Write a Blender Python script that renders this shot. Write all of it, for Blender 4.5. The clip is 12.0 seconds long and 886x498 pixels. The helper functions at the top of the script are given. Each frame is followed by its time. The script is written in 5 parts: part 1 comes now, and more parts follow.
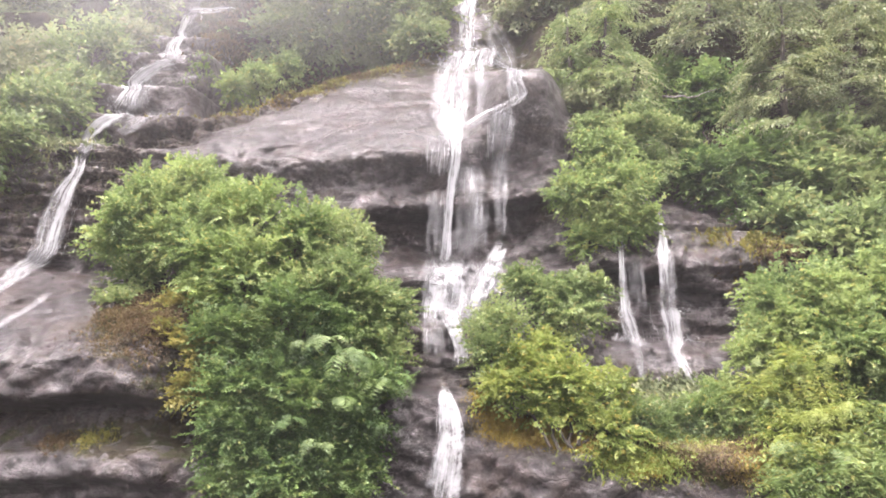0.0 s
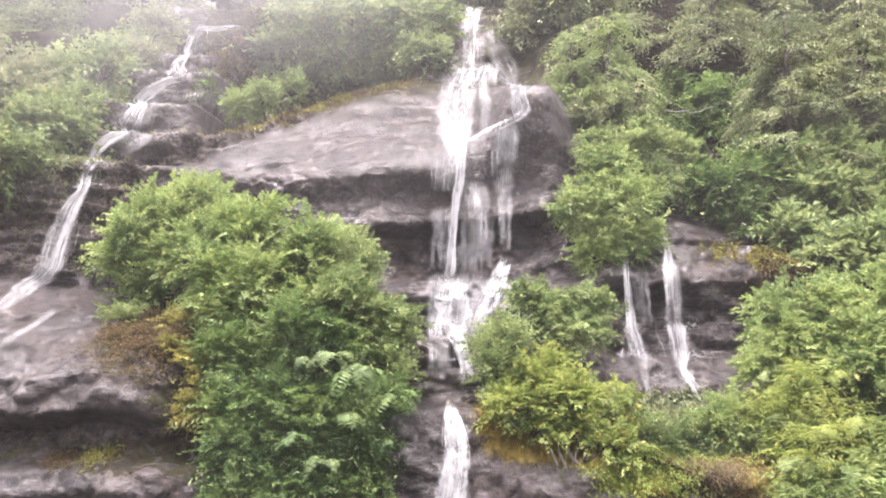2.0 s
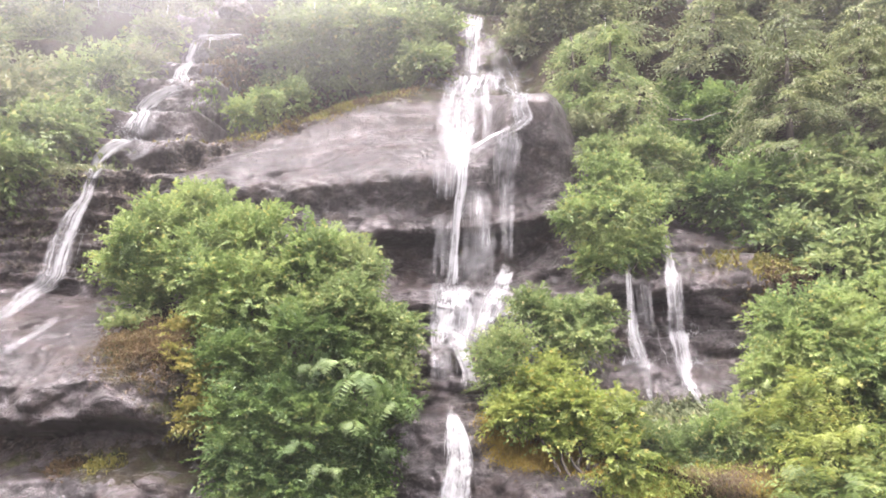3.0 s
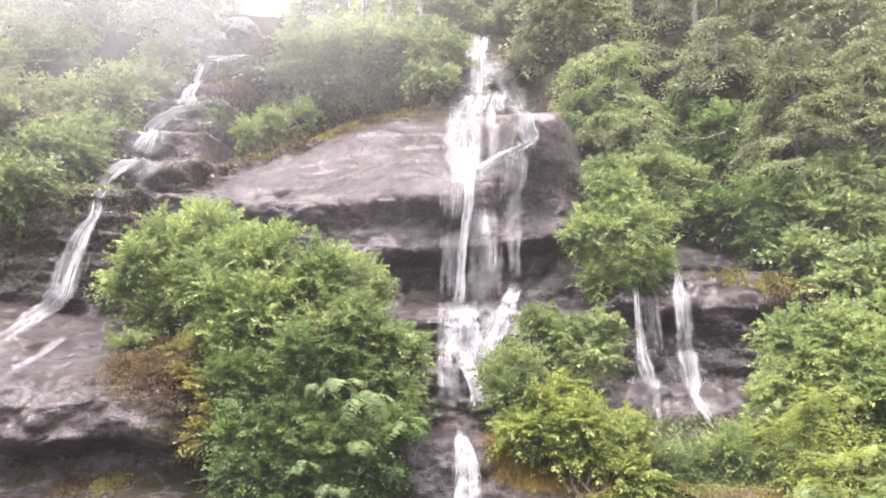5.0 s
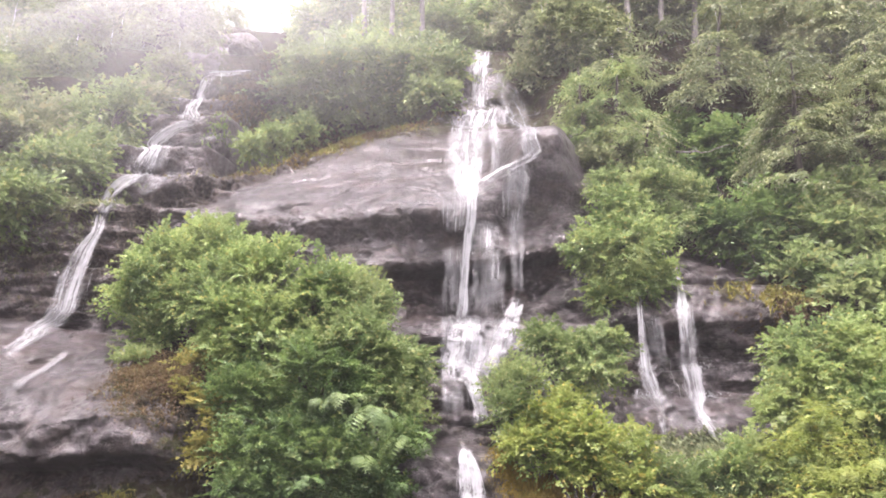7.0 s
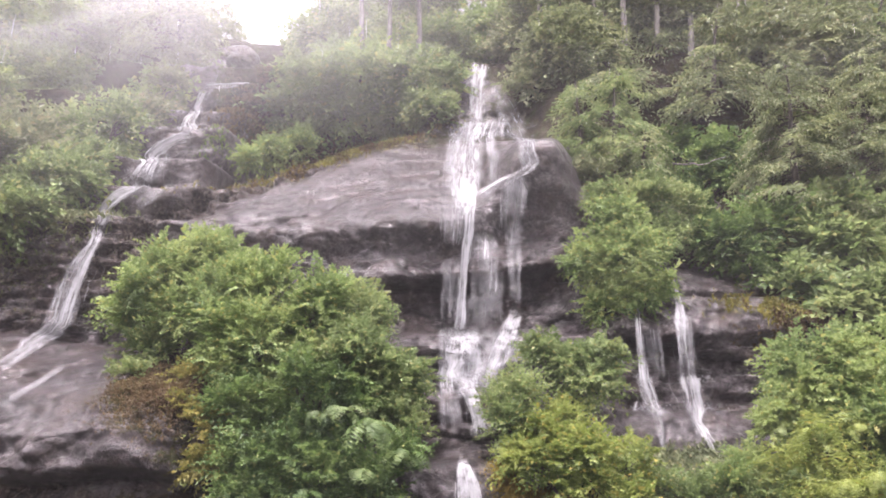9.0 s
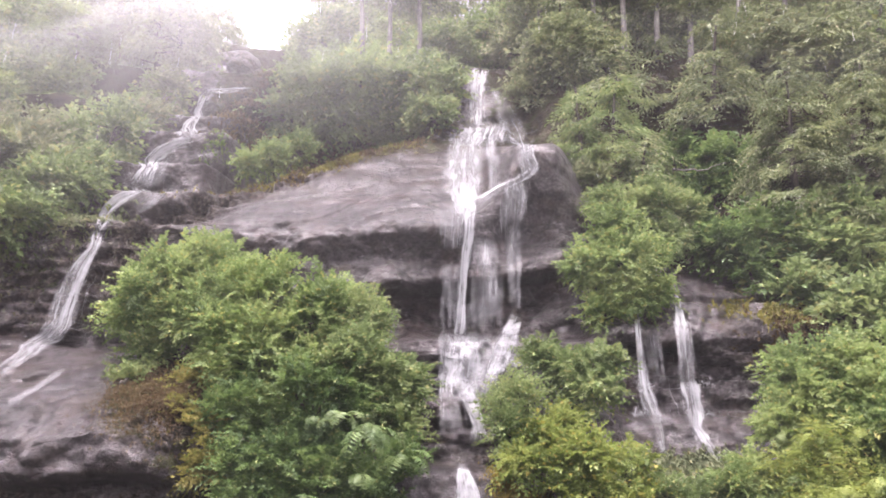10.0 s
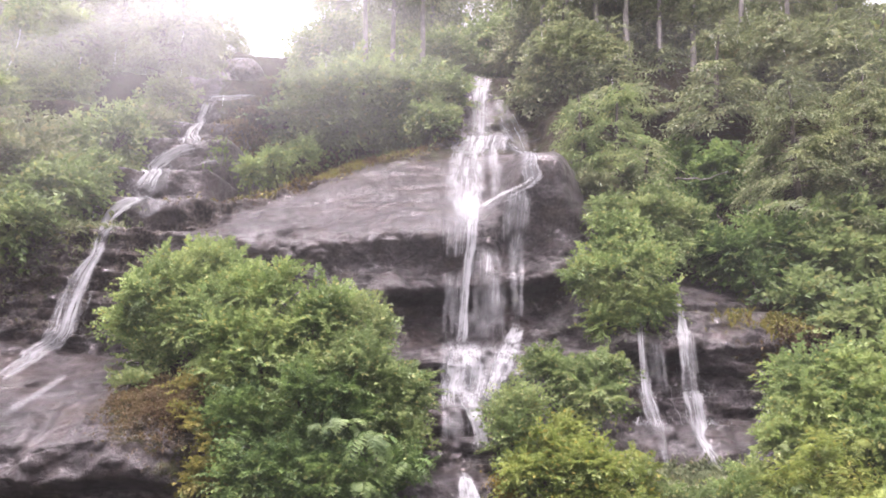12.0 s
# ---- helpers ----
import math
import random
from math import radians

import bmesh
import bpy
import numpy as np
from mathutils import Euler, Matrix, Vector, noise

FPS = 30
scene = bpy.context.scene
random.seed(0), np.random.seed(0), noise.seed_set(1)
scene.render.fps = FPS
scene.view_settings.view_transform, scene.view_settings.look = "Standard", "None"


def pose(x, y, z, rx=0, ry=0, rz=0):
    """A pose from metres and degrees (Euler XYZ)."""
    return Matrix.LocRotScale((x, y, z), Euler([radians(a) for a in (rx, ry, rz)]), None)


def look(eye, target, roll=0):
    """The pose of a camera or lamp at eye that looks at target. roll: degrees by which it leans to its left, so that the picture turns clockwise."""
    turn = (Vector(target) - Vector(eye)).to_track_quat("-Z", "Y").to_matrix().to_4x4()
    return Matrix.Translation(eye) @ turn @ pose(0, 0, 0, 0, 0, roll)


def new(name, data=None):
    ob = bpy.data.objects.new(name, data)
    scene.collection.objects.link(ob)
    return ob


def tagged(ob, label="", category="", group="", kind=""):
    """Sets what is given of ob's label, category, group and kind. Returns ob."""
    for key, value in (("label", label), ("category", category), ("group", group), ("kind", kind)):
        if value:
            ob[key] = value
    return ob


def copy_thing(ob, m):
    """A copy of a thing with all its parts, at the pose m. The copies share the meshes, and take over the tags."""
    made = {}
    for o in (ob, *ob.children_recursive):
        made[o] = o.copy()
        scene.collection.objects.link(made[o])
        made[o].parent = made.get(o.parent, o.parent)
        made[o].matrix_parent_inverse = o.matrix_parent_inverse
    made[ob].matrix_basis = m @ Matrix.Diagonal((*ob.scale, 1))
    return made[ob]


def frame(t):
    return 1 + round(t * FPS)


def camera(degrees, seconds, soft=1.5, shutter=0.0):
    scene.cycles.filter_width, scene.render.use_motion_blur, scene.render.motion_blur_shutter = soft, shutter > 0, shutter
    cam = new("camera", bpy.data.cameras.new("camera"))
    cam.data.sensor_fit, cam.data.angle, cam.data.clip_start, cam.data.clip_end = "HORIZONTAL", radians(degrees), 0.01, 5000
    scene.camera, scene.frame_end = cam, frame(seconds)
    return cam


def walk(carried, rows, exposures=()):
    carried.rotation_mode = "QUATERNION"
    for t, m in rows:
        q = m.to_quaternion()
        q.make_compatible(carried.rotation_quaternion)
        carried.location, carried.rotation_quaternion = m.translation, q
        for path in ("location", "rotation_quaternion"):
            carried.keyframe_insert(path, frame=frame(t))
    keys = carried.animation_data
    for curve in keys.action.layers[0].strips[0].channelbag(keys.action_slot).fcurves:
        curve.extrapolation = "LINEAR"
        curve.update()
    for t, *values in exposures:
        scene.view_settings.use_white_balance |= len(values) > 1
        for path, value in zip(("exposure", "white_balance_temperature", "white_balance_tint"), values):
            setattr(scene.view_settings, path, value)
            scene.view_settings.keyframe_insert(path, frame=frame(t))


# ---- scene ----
cam = camera(58.0, 12.0, soft=1.8)
PATH = [
    (0, (0.095, 0.081, 1.637), (0.124, 2.017, 2.136), 0.1),
    (0.5, (0.098, 0.074, 1.639), (0.126, 2.008, 2.149), 0.0),
    (1, (0.077, 0.074, 1.63), (0.102, 2.005, 2.15), 0.0),
    (1.5, (0.072, 0.085, 1.627), (0.094, 2.013, 2.156), 0.0),
    (2, (0.076, 0.089, 1.631), (0.095, 2.016, 2.169), 0.0),
    (2.5, (0.061, 0.076, 1.626), (0.08, 2.0, 2.173), -0.0),
    (3, (0.054, 0.077, 1.631), (0.07, 1.998, 2.187), -0.0),
    (5, (0.0, 0.103, 1.621), (0.004, 2.01, 2.224), 0.0),
    (5.5, (-0.002, 0.102, 1.626), (-0.002, 2.007, 2.236), 0.0),
    (6, (0.0, 0.11, 1.627), (-0.002, 2.012, 2.246), -0.0),
    (6.5, (-0.017, 0.103, 1.625), (-0.017, 2.002, 2.252), -0.1),
    (7, (-0.038, 0.111, 1.615), (-0.037, 2.007, 2.252), -0.1),
    (9, (-0.072, 0.127, 1.618), (-0.062, 2.014, 2.284), -0.2),
    (9.5, (-0.074, 0.138, 1.616), (-0.064, 2.022, 2.287), -0.1),
    (10, (-0.078, 0.135, 1.616), (-0.067, 2.016, 2.294), -0.1),
    (10.5, (-0.105, 0.138, 1.614), (-0.092, 2.017, 2.298), -0.0),
    (11, (-0.113, 0.135, 1.613), (-0.1, 2.013, 2.302), 0.1),
    (11.5, (-0.108, 0.136, 1.615), (-0.098, 2.012, 2.308), 0.1),
    (12, (-0.113, 0.141, 1.613), (-0.105, 2.016, 2.31), 0.2),
]
STOPS = [(0.0, 2.84, 6650, 23), (2.5, 2.88, 6630, 24), (5.0, 2.84, 6600, 25), (7.0, 2.7, 6570, 27), (9.0, 2.44, 6500, 29), (12.0, 2.44, 6470, 30)]
walk(cam, [(t, look(eye, target, roll)) for t, eye, target, roll in PATH], STOPS)

# ---- overcast daylight ----
SUN_HEIGHT, SUN_TURN = 72.0, 200.0
world = bpy.data.worlds.new("overcast_sky")
scene.world = world
world.use_nodes = True
wn, wl = world.node_tree.nodes, world.node_tree.links
sky = wn.new("ShaderNodeTexSky")
sky.sky_type, sky.sun_disc = "NISHITA", False
sky.sun_elevation, sky.sun_rotation = radians(SUN_HEIGHT), radians(SUN_TURN)
sky.air_density, sky.dust_density, sky.ozone_density = 1.0, 6.0, 1.0
grey = wn.new("ShaderNodeHueSaturation")
grey.inputs["Saturation"].default_value = 0.12
wl.new(sky.outputs[0], grey.inputs["Color"])
wl.new(grey.outputs[0], wn["Background"].inputs["Color"])
wn["Background"].inputs["Strength"].default_value = 0.15
sun = new("sun", bpy.data.lights.new("sun", "SUN"))
sun.data.energy, sun.data.angle, sun.data.color = 0.8, radians(40), (1.0, 0.97, 0.92)
sun.matrix_world = pose(0, 0, 60, 90 - SUN_HEIGHT, 0, 180 - SUN_TURN)


# ---- materials ----
class Nodes:
    """A small helper to write node materials."""

    def __init__(self, name):
        self.mat = bpy.data.materials.new(name)
        self.mat.use_nodes = True
        self.tree = self.mat.node_tree
        self.shader = self.tree.nodes["Principled BSDF"]
        self.out = self.tree.nodes["Material Output"]
        self.coords = self.tree.nodes.new("ShaderNodeTexCoord").outputs["Object"]

    def add(self, kind, outlet=0, **values):
        made = self.tree.nodes.new("ShaderNode" + kind)
        for key, value in values.items():
            if key in ("operation", "blend_type", "data_type", "feature", "distance", "attribute_name", "noise_dimensions"):
                if key == "operation":
                    made.operation = value
                elif key == "blend_type":
                    made.blend_type = value
                elif key == "data_type":
                    made.data_type = value
                elif key == "feature":
                    made.feature = value
                elif key == "attribute_name":
                    made.attribute_name = value
                continue
            self.put(made.inputs[int(key[1:]) if key[0] == "i" and key[1:].isdigit() else key.replace("_", " ")], value)
        return made.outputs[outlet]

    def put(self, inlet, value):
        if isinstance(value, bpy.types.NodeSocket):
            self.tree.links.new(value, inlet)
        else:
            inlet.default_value = value

    def stretch(self, x, y, z, source=None):
        return self.add("Mapping", Vector=source or self.coords, Scale=(x, y, z))

    def noise(self, scale, detail=4.0, roughness=0.55, vector=None, distortion=0.0):
        return self.add("TexNoise", Vector=vector or self.coords, Scale=scale, Detail=detail, Roughness=roughness, Distortion=distortion)

    def ramp(self, value, *stops):
        made = self.tree.nodes.new("ShaderNodeValToRGB")
        bar = made.color_ramp.elements
        while len(bar) < len(stops):
            bar.new(0.5)
        for stop, (place, colour) in zip(bar, stops):
            stop.position = place
            stop.color = (*colour, 1) if isinstance(colour, tuple) else (colour, colour, colour, 1)
        self.put(made.inputs[0], value)
        return made.outputs[0]

    def maths(self, operation, a, b=0.5):
        return self.add("Math", operation=operation, i0=a, i1=b)

    def mix(self, amount, a, b, blend="MIX"):
        made = self.tree.nodes.new("ShaderNodeMix")
        made.data_type, made.blend_type = "RGBA", blend
        for inlet, value in ((0, amount), (6, a), (7, b)):
            if isinstance(value, tuple):
                value = (*value, 1)
            self.put(made.inputs[inlet], value)
        return made.outputs[2]

    def bump(self, height, strength=0.5, distance=0.05, normal=None):
        made = self.tree.nodes.new("ShaderNodeBump")
        self.put(made.inputs["Strength"], strength)
        self.put(made.inputs["Distance"], distance)
        self.put(made.inputs["Height"], height)
        if normal:
            self.put(made.inputs["Normal"], normal)
        return made.outputs[0]

    def set(self, **values):
        for key, value in values.items():
            if isinstance(value, tuple) and len(value) == 3:
                value = (*value, 1)
            self.put(self.shader.inputs[key.replace("_", " ")], value)
        return self.mat


def rock_material():
    """Wet violet-grey rock: dark stone under a film of water, with beds, stains, pits and cracks, and moss or soil where the mesh says that they lie."""
    n = Nodes("wet_rock")
    broad, fine = n.noise(0.5, 6, 0.6), n.noise(4.5, 8, 0.65)
    tilted = n.add("Mapping", Vector=n.coords, Rotation=(0, radians(14), 0), Scale=(0.4, 0.4, 2.4))
    course = n.noise(1.0, 7, 0.6, tilted, 1.1)
    streak = n.noise(1.0, 6, 0.6, n.stretch(2.1, 2.1, 0.3), 0.8)
    pits = n.noise(26, 4, 0.7)
    grit = n.noise(12, 7, 0.72, n.stretch(1, 1, 1.5), 0.3)
    tone = n.maths("ADD", n.maths("MULTIPLY", broad, 0.3), n.maths("MULTIPLY", course, 0.3))
    tone = n.maths("ADD", tone, n.maths("MULTIPLY", fine, 0.4))
    colour = n.ramp(tone, (0.4, (0.02, 0.0162, 0.016)), (0.475, (0.053, 0.045, 0.0455)), (0.54, (0.1, 0.0865, 0.087)), (0.63, (0.17, 0.147, 0.148)))
    colour = n.mix(n.ramp(grit, (0.38, 0.7), (0.48, 0.0)), colour, (0.016, 0.012, 0.012))
    colour = n.mix(n.ramp(grit, (0.53, 0.0), (0.62, 0.5)), colour, (0.19, 0.165, 0.162))
    patchy = n.ramp(n.noise(0.8, 4), (0.42, 0.0), (0.6, 1.0))
    pock = n.noise(8.5, 6, 0.7, n.stretch(1, 1, 1.25), 0.4)
    colour = n.mix(n.maths("MULTIPLY", patchy, n.ramp(pock, (0.38, 0.7), (0.47, 0.0))), colour, (0.02, 0.016, 0.015))
    bent = n.add("Mapping", Vector=n.mix(0.35, n.coords, n.noise(1.2, 4)), Rotation=(0, radians(16), 0), Scale=(0.55, 0.55, 1.5))
    split = n.tree.nodes.new("ShaderNodeTexVoronoi")
    split.feature = "DISTANCE_TO_EDGE"
    n.put(split.inputs["Vector"], bent)
    n.put(split.inputs["Scale"], 1.0)
    crack = n.maths("MULTIPLY", n.ramp(split.outputs["Distance"], (0.003, 0.85), (0.016, 0.0)), n.ramp(n.noise(0.7, 3), (0.45, 0.0), (0.6, 1.0)))
    colour = n.mix(crack, colour, (0.01, 0.008, 0.008))
    colour = n.mix(n.ramp(streak, (0.36, 0.55), (0.5, 0.0)), colour, (0.022, 0.018, 0.018))
    scuff = n.ramp(n.noise(3.4, 8, 0.7, n.stretch(1, 1, 1.8)), (0.61, 0.0), (0.72, 0.4))
    colour = n.mix(scuff, colour, (0.15, 0.13, 0.127))
    chip = n.maths("MULTIPLY", patchy, n.ramp(n.noise(17, 4, 0.65), (0.66, 0.0), (0.7, 0.55)))
    colour = n.mix(chip, colour, (0.24, 0.215, 0.2))
    rust = n.ramp(n.noise(1.1, 6, 0.65), (0.48, 0.0), (0.66, 0.65))
    colour = n.mix(rust, colour, (0.062, 0.04, 0.03))
    broken = n.add("Attribute", 2, attribute_name="broken")
    crust = n.ramp(n.maths("ADD", broken, n.maths("MULTIPLY", n.maths("SUBTRACT", n.noise(3.2, 7, 0.72), 0.5), 1.7)), (0.38, 0.0), (0.58, 0.85))
    crumb = n.ramp(n.noise(9, 6, 0.7), (0.4, (0.018, 0.013, 0.011)), (0.48, (0.055, 0.042, 0.034)), (0.55, (0.1, 0.079, 0.063)), (0.63, (0.23, 0.2, 0.165)))
    colour = n.mix(crust, colour, crumb)
    cover = n.add("Attribute", 2, attribute_name="cover")
    edge = n.maths("ADD", cover, n.maths("MULTIPLY", n.maths("SUBTRACT", n.noise(2.2, 8, 0.7), 0.5), 1.6))
    moss = n.ramp(n.noise(1.6, 6, 0.65), (0.36, (0.02, 0.017, 0.01)), (0.48, (0.045, 0.034, 0.016)), (0.58, (0.04, 0.046, 0.014)), (0.7, (0.075, 0.075, 0.022)))
    moss = n.mix(n.ramp(pits, (0.35, 0.5), (0.6, 0.0)), moss, (0.02, 0.018, 0.01))
    covered = n.ramp(edge, (0.46, 0.0), (0.58, 1.0))
    height = n.maths("ADD", n.maths("MULTIPLY", fine, 1.2), n.maths("ADD", n.maths("MULTIPLY", course, 0.6), n.maths("MULTIPLY", n.maths("MULTIPLY", patchy, pock), 0.5)))
    height = n.maths("SUBTRACT", n.maths("ADD", height, n.maths("ADD", n.maths("MULTIPLY", grit, 0.45), n.maths("MULTIPLY", pits, 0.15))), n.maths("MULTIPLY", crack, 0.3))
    rel = n.bump(height, 1.0, 0.34)
    film = n.bump(n.maths("ADD", fine, n.maths("MULTIPLY", grit, 0.3)), 0.5, 0.07)
    wet = n.ramp(n.noise(0.9, 5, 0.6), (0.36, 0.6), (0.62, 0.25))
    gloss = n.mix(covered, n.ramp(n.noise(2.6, 5), (0.35, 0.28), (0.65, 0.55)), (0.9, 0.9, 0.9))
    n.set(Coat_Weight=n.maths("MULTIPLY", n.maths("SUBTRACT", 1.0, crust), n.mix(covered, wet, (0.0, 0.0, 0.0))), Coat_Roughness=0.28, Coat_Normal=film, Coat_IOR=1.4)
    return n.set(Base_Color=n.mix(covered, colour, moss), Roughness=gloss, Normal=rel, Specular_IOR_Level=0.3)


def leaf_material(name, dark, mid, light, odd, glow=0.45, rough_=0.5):
    """Leaves that vary leaf by leaf and patch by patch; light passes through them."""
    n = Nodes(name)
    each = n.add("NewGeometry", 8)
    patch = n.noise(0.9, 3)
    tone = n.maths("ADD", n.maths("MULTIPLY", each, 0.35), n.maths("MULTIPLY", n.ramp(patch, (0.34, 0.0), (0.66, 1.0)), 0.65))
    colour = n.ramp(tone, (0.05, dark), (0.45, mid), (0.85, light))
    seldom = n.ramp(n.maths("FRACT", n.maths("MULTIPLY", each, 37.0)), (0.93, 0.0), (0.95, 0.8))
    colour = n.mix(seldom, colour, odd)
    n.set(Base_Color=colour, Roughness=rough_, Specular_IOR_Level=0.4)
    thin = n.add("BsdfTranslucent", Color=n.mix(0.5, colour, light, "MIX"))
    both = n.add("MixShader", i0=glow, i1=n.shader.outputs[0], i2=thin)
    n.put(n.out.inputs[0], both)
    return n.mat


def bark_material(name, dark, light):
    n = Nodes(name)
    ridge = n.noise(1.0, 6, 0.6, n.stretch(14, 14, 2.0))
    blot = n.noise(2.5, 5)
    colour = n.mix(n.ramp(blot, (0.4, 0.0), (0.65, 0.8)), n.ramp(ridge, (0.35, dark), (0.65, light)), dark)
    return n.set(Base_Color=colour, Roughness=0.8, Normal=n.bump(ridge, 0.6, 0.03))


def water_material(name, cover=1.0, start=0.3, lumpy=0.2):
    """White falling water: long streaks of foam that thin out to clear film; 'flow' runs across and along the fall, 'amount' is how much falls."""
    n = Nodes(name)
    flow = n.add("UVMap")
    n.tree.nodes["UV Map"].uv_map = "flow"
    amount = n.add("Attribute", 2, attribute_name="amount")
    lanes = n.noise(1.0, 5, 0.6, n.stretch(8, 0.5, 1, flow), 0.12)
    fine = n.noise(1.0, 4, 0.6, n.stretch(34, 1.1, 1, flow), 0.1)
    lump = n.noise(1.0, 6, 0.65, n.stretch(3.4, 3.0, 1, flow), 0.4)
    body = n.maths("ADD", n.maths("MULTIPLY", lanes, 0.6 * (1 - lumpy)), n.maths("ADD", n.maths("MULTIPLY", fine, 0.4 * (1 - lumpy)), n.maths("MULTIPLY", lump, lumpy)))
    body = n.maths("ADD", n.maths("MULTIPLY", n.maths("SUBTRACT", body, 0.5), 3.0), amount)
    seen = n.ramp(body, (start, 0.0), (0.9, cover))
    n.set(Base_Color=(0.36, 0.365, 0.37), Roughness=0.45, Normal=n.bump(n.maths("ADD", lanes, fine), 0.35, 0.04))
    thin = n.add("BsdfTranslucent", Color=(0.36, 0.365, 0.37, 1))
    foam = n.add("MixShader", i0=0.4, i1=n.shader.outputs[0], i2=thin)
    clear = n.add("BsdfTransparent")
    n.put(n.out.inputs[0], n.add("MixShader", i0=seen, i1=clear, i2=foam))
    return n.mat


def drop_material():
    n = Nodes("white_water")
    n.set(Base_Color=(0.4, 0.405, 0.41), Roughness=0.3)
    thin = n.add("BsdfTranslucent", Color=(0.46, 0.465, 0.47, 1))
    n.put(n.out.inputs[0], n.add("MixShader", i0=0.35, i1=n.shader.outputs[0], i2=thin))
    return n.mat


def rain_material():
    n = Nodes("falling_rain")
    n.set(Base_Color=(0.92, 0.92, 0.92), Roughness=0.6)
    thin = n.add("BsdfTranslucent", Color=(0.92, 0.92, 0.92, 1))
    n.put(n.out.inputs[0], n.add("MixShader", i0=0.2, i1=n.shader.outputs[0], i2=thin))
    return n.mat


def mist_material():
    """Thin drifting mist: scatters light both ways and lets most of it through, in soft wisps."""
    n = Nodes("mist")
    density = n.add("Attribute", 2, attribute_name="thickness")
    wisp = n.ramp(n.noise(0.22, 4, 0.55, n.stretch(1, 1, 0.7), 0.6), (0.3, 0.6), (0.7, 1.25))
    front = n.add("BsdfDiffuse", Color=(0.96, 0.96, 0.96, 1))
    back = n.add("BsdfTranslucent", Color=(0.96, 0.96, 0.96, 1))
    haze = n.add("MixShader", i0=0.5, i1=front, i2=back)
    n.put(n.out.inputs[0], n.add("MixShader", i0=n.maths("MULTIPLY", density, wisp), i1=n.add("BsdfTransparent"), i2=haze))
    return n.mat


def ground_material():
    n = Nodes("gravel")
    speck = n.noise(30, 6, 0.7)
    colour = n.ramp(speck, (0.35, (0.03, 0.028, 0.026)), (0.55, (0.07, 0.066, 0.06)), (0.7, (0.13, 0.122, 0.112)))
    colour = n.mix(n.ramp(n.noise(0.4, 5), (0.45, 0.0), (0.65, 0.7)), colour, (0.05, 0.06, 0.025))
    return n.set(Base_Color=colour, Roughness=0.8, Normal=n.bump(speck, 0.6, 0.03))


ROCK, GRAVEL = rock_material(), ground_material()
ALDER = leaf_material("alder_leaf", (0.035, 0.068, 0.022), (0.115, 0.17, 0.058), (0.22, 0.27, 0.105), (0.28, 0.28, 0.1))
LIME = leaf_material("lime_leaf", (0.042, 0.082, 0.025), (0.128, 0.192, 0.06), (0.245, 0.31, 0.108), (0.33, 0.31, 0.09))
YELLOWING = leaf_material("yellow_green_leaf", (0.048, 0.082, 0.021), (0.152, 0.203, 0.048), (0.285, 0.33, 0.09), (0.36, 0.29, 0.07))
# greyed, paled leaf: haze of the upper slope put into the colour
OLIVE = leaf_material("hazed_olive_leaf", (0.05, 0.068, 0.034), (0.125, 0.15, 0.075), (0.215, 0.235, 0.12), (0.24, 0.22, 0.11))
NEEDLE = leaf_material("needle_spray", (0.042, 0.058, 0.03), (0.112, 0.142, 0.062), (0.245, 0.28, 0.125), (0.18, 0.16, 0.09), 0.3, 0.5)
# alder leaf with shade put into its colour, for hollow and thicket foot
SHADE = leaf_material("shaded_alder_leaf", (0.02, 0.045, 0.014), (0.06, 0.11, 0.032), (0.13, 0.19, 0.055), (0.2, 0.22, 0.07))
RUSSET = leaf_material("russet_leaf", (0.035, 0.021, 0.012), (0.085, 0.056, 0.03), (0.15, 0.11, 0.05), (0.1, 0.12, 0.035))
MOSS = leaf_material("golden_moss", (0.06, 0.042, 0.01), (0.165, 0.118, 0.022), (0.26, 0.195, 0.045), (0.13, 0.15, 0.03), 0.25, 0.8)
AMBER = leaf_material("yellowing_leaf", (0.06, 0.055, 0.015), (0.15, 0.14, 0.034), (0.25, 0.225, 0.065), (0.1, 0.15, 0.035))
BARK, PALE_BARK = bark_material("bark", (0.03, 0.025, 0.02), (0.09, 0.075, 0.06)), bark_material("pale_bark", (0.07, 0.064, 0.058), (0.2, 0.187, 0.17))
RAIN, MIST = rain_material(), mist_material()
FALL, FOAM = water_material("falling_water", 0.93), water_material("foaming_water", 0.95, 0.3, 0.5)
VEIL, DROPS = water_material("water_veil", 0.66, 0.18), drop_material()


# ---- shape of the rock face ----
def lattice(ix, iy, seed):
    """Repeatable random values from 0 to 1 for whole-number places."""
    n = (ix.astype(np.int64) * 374761393 + iy.astype(np.int64) * 668265263 + seed * 1274126177) & 0x7FFFFFFF
    n = ((n ^ (n >> 13)) * 1274126177) & 0x7FFFFFFF
    n = ((n ^ (n >> 16)) * 60493) & 0x7FFFFFFF
    return (n & 0xFFFF) / 65535.0


def grain(x, y, seed=0):
    """Smooth value noise, -1 to 1."""
    x, y = np.asarray(x, float), np.asarray(y, float)
    ix, iy = np.floor(x), np.floor(y)
    fx, fy = x - ix, y - iy
    fx, fy = fx * fx * (3 - 2 * fx), fy * fy * (3 - 2 * fy)
    a, b = lattice(ix, iy, seed), lattice(ix + 1, iy, seed)
    c, d = lattice(ix, iy + 1, seed), lattice(ix + 1, iy + 1, seed)
    return 2 * ((a * (1 - fx) + b * fx) * (1 - fy) + (c * (1 - fx) + d * fx) * fy) - 1


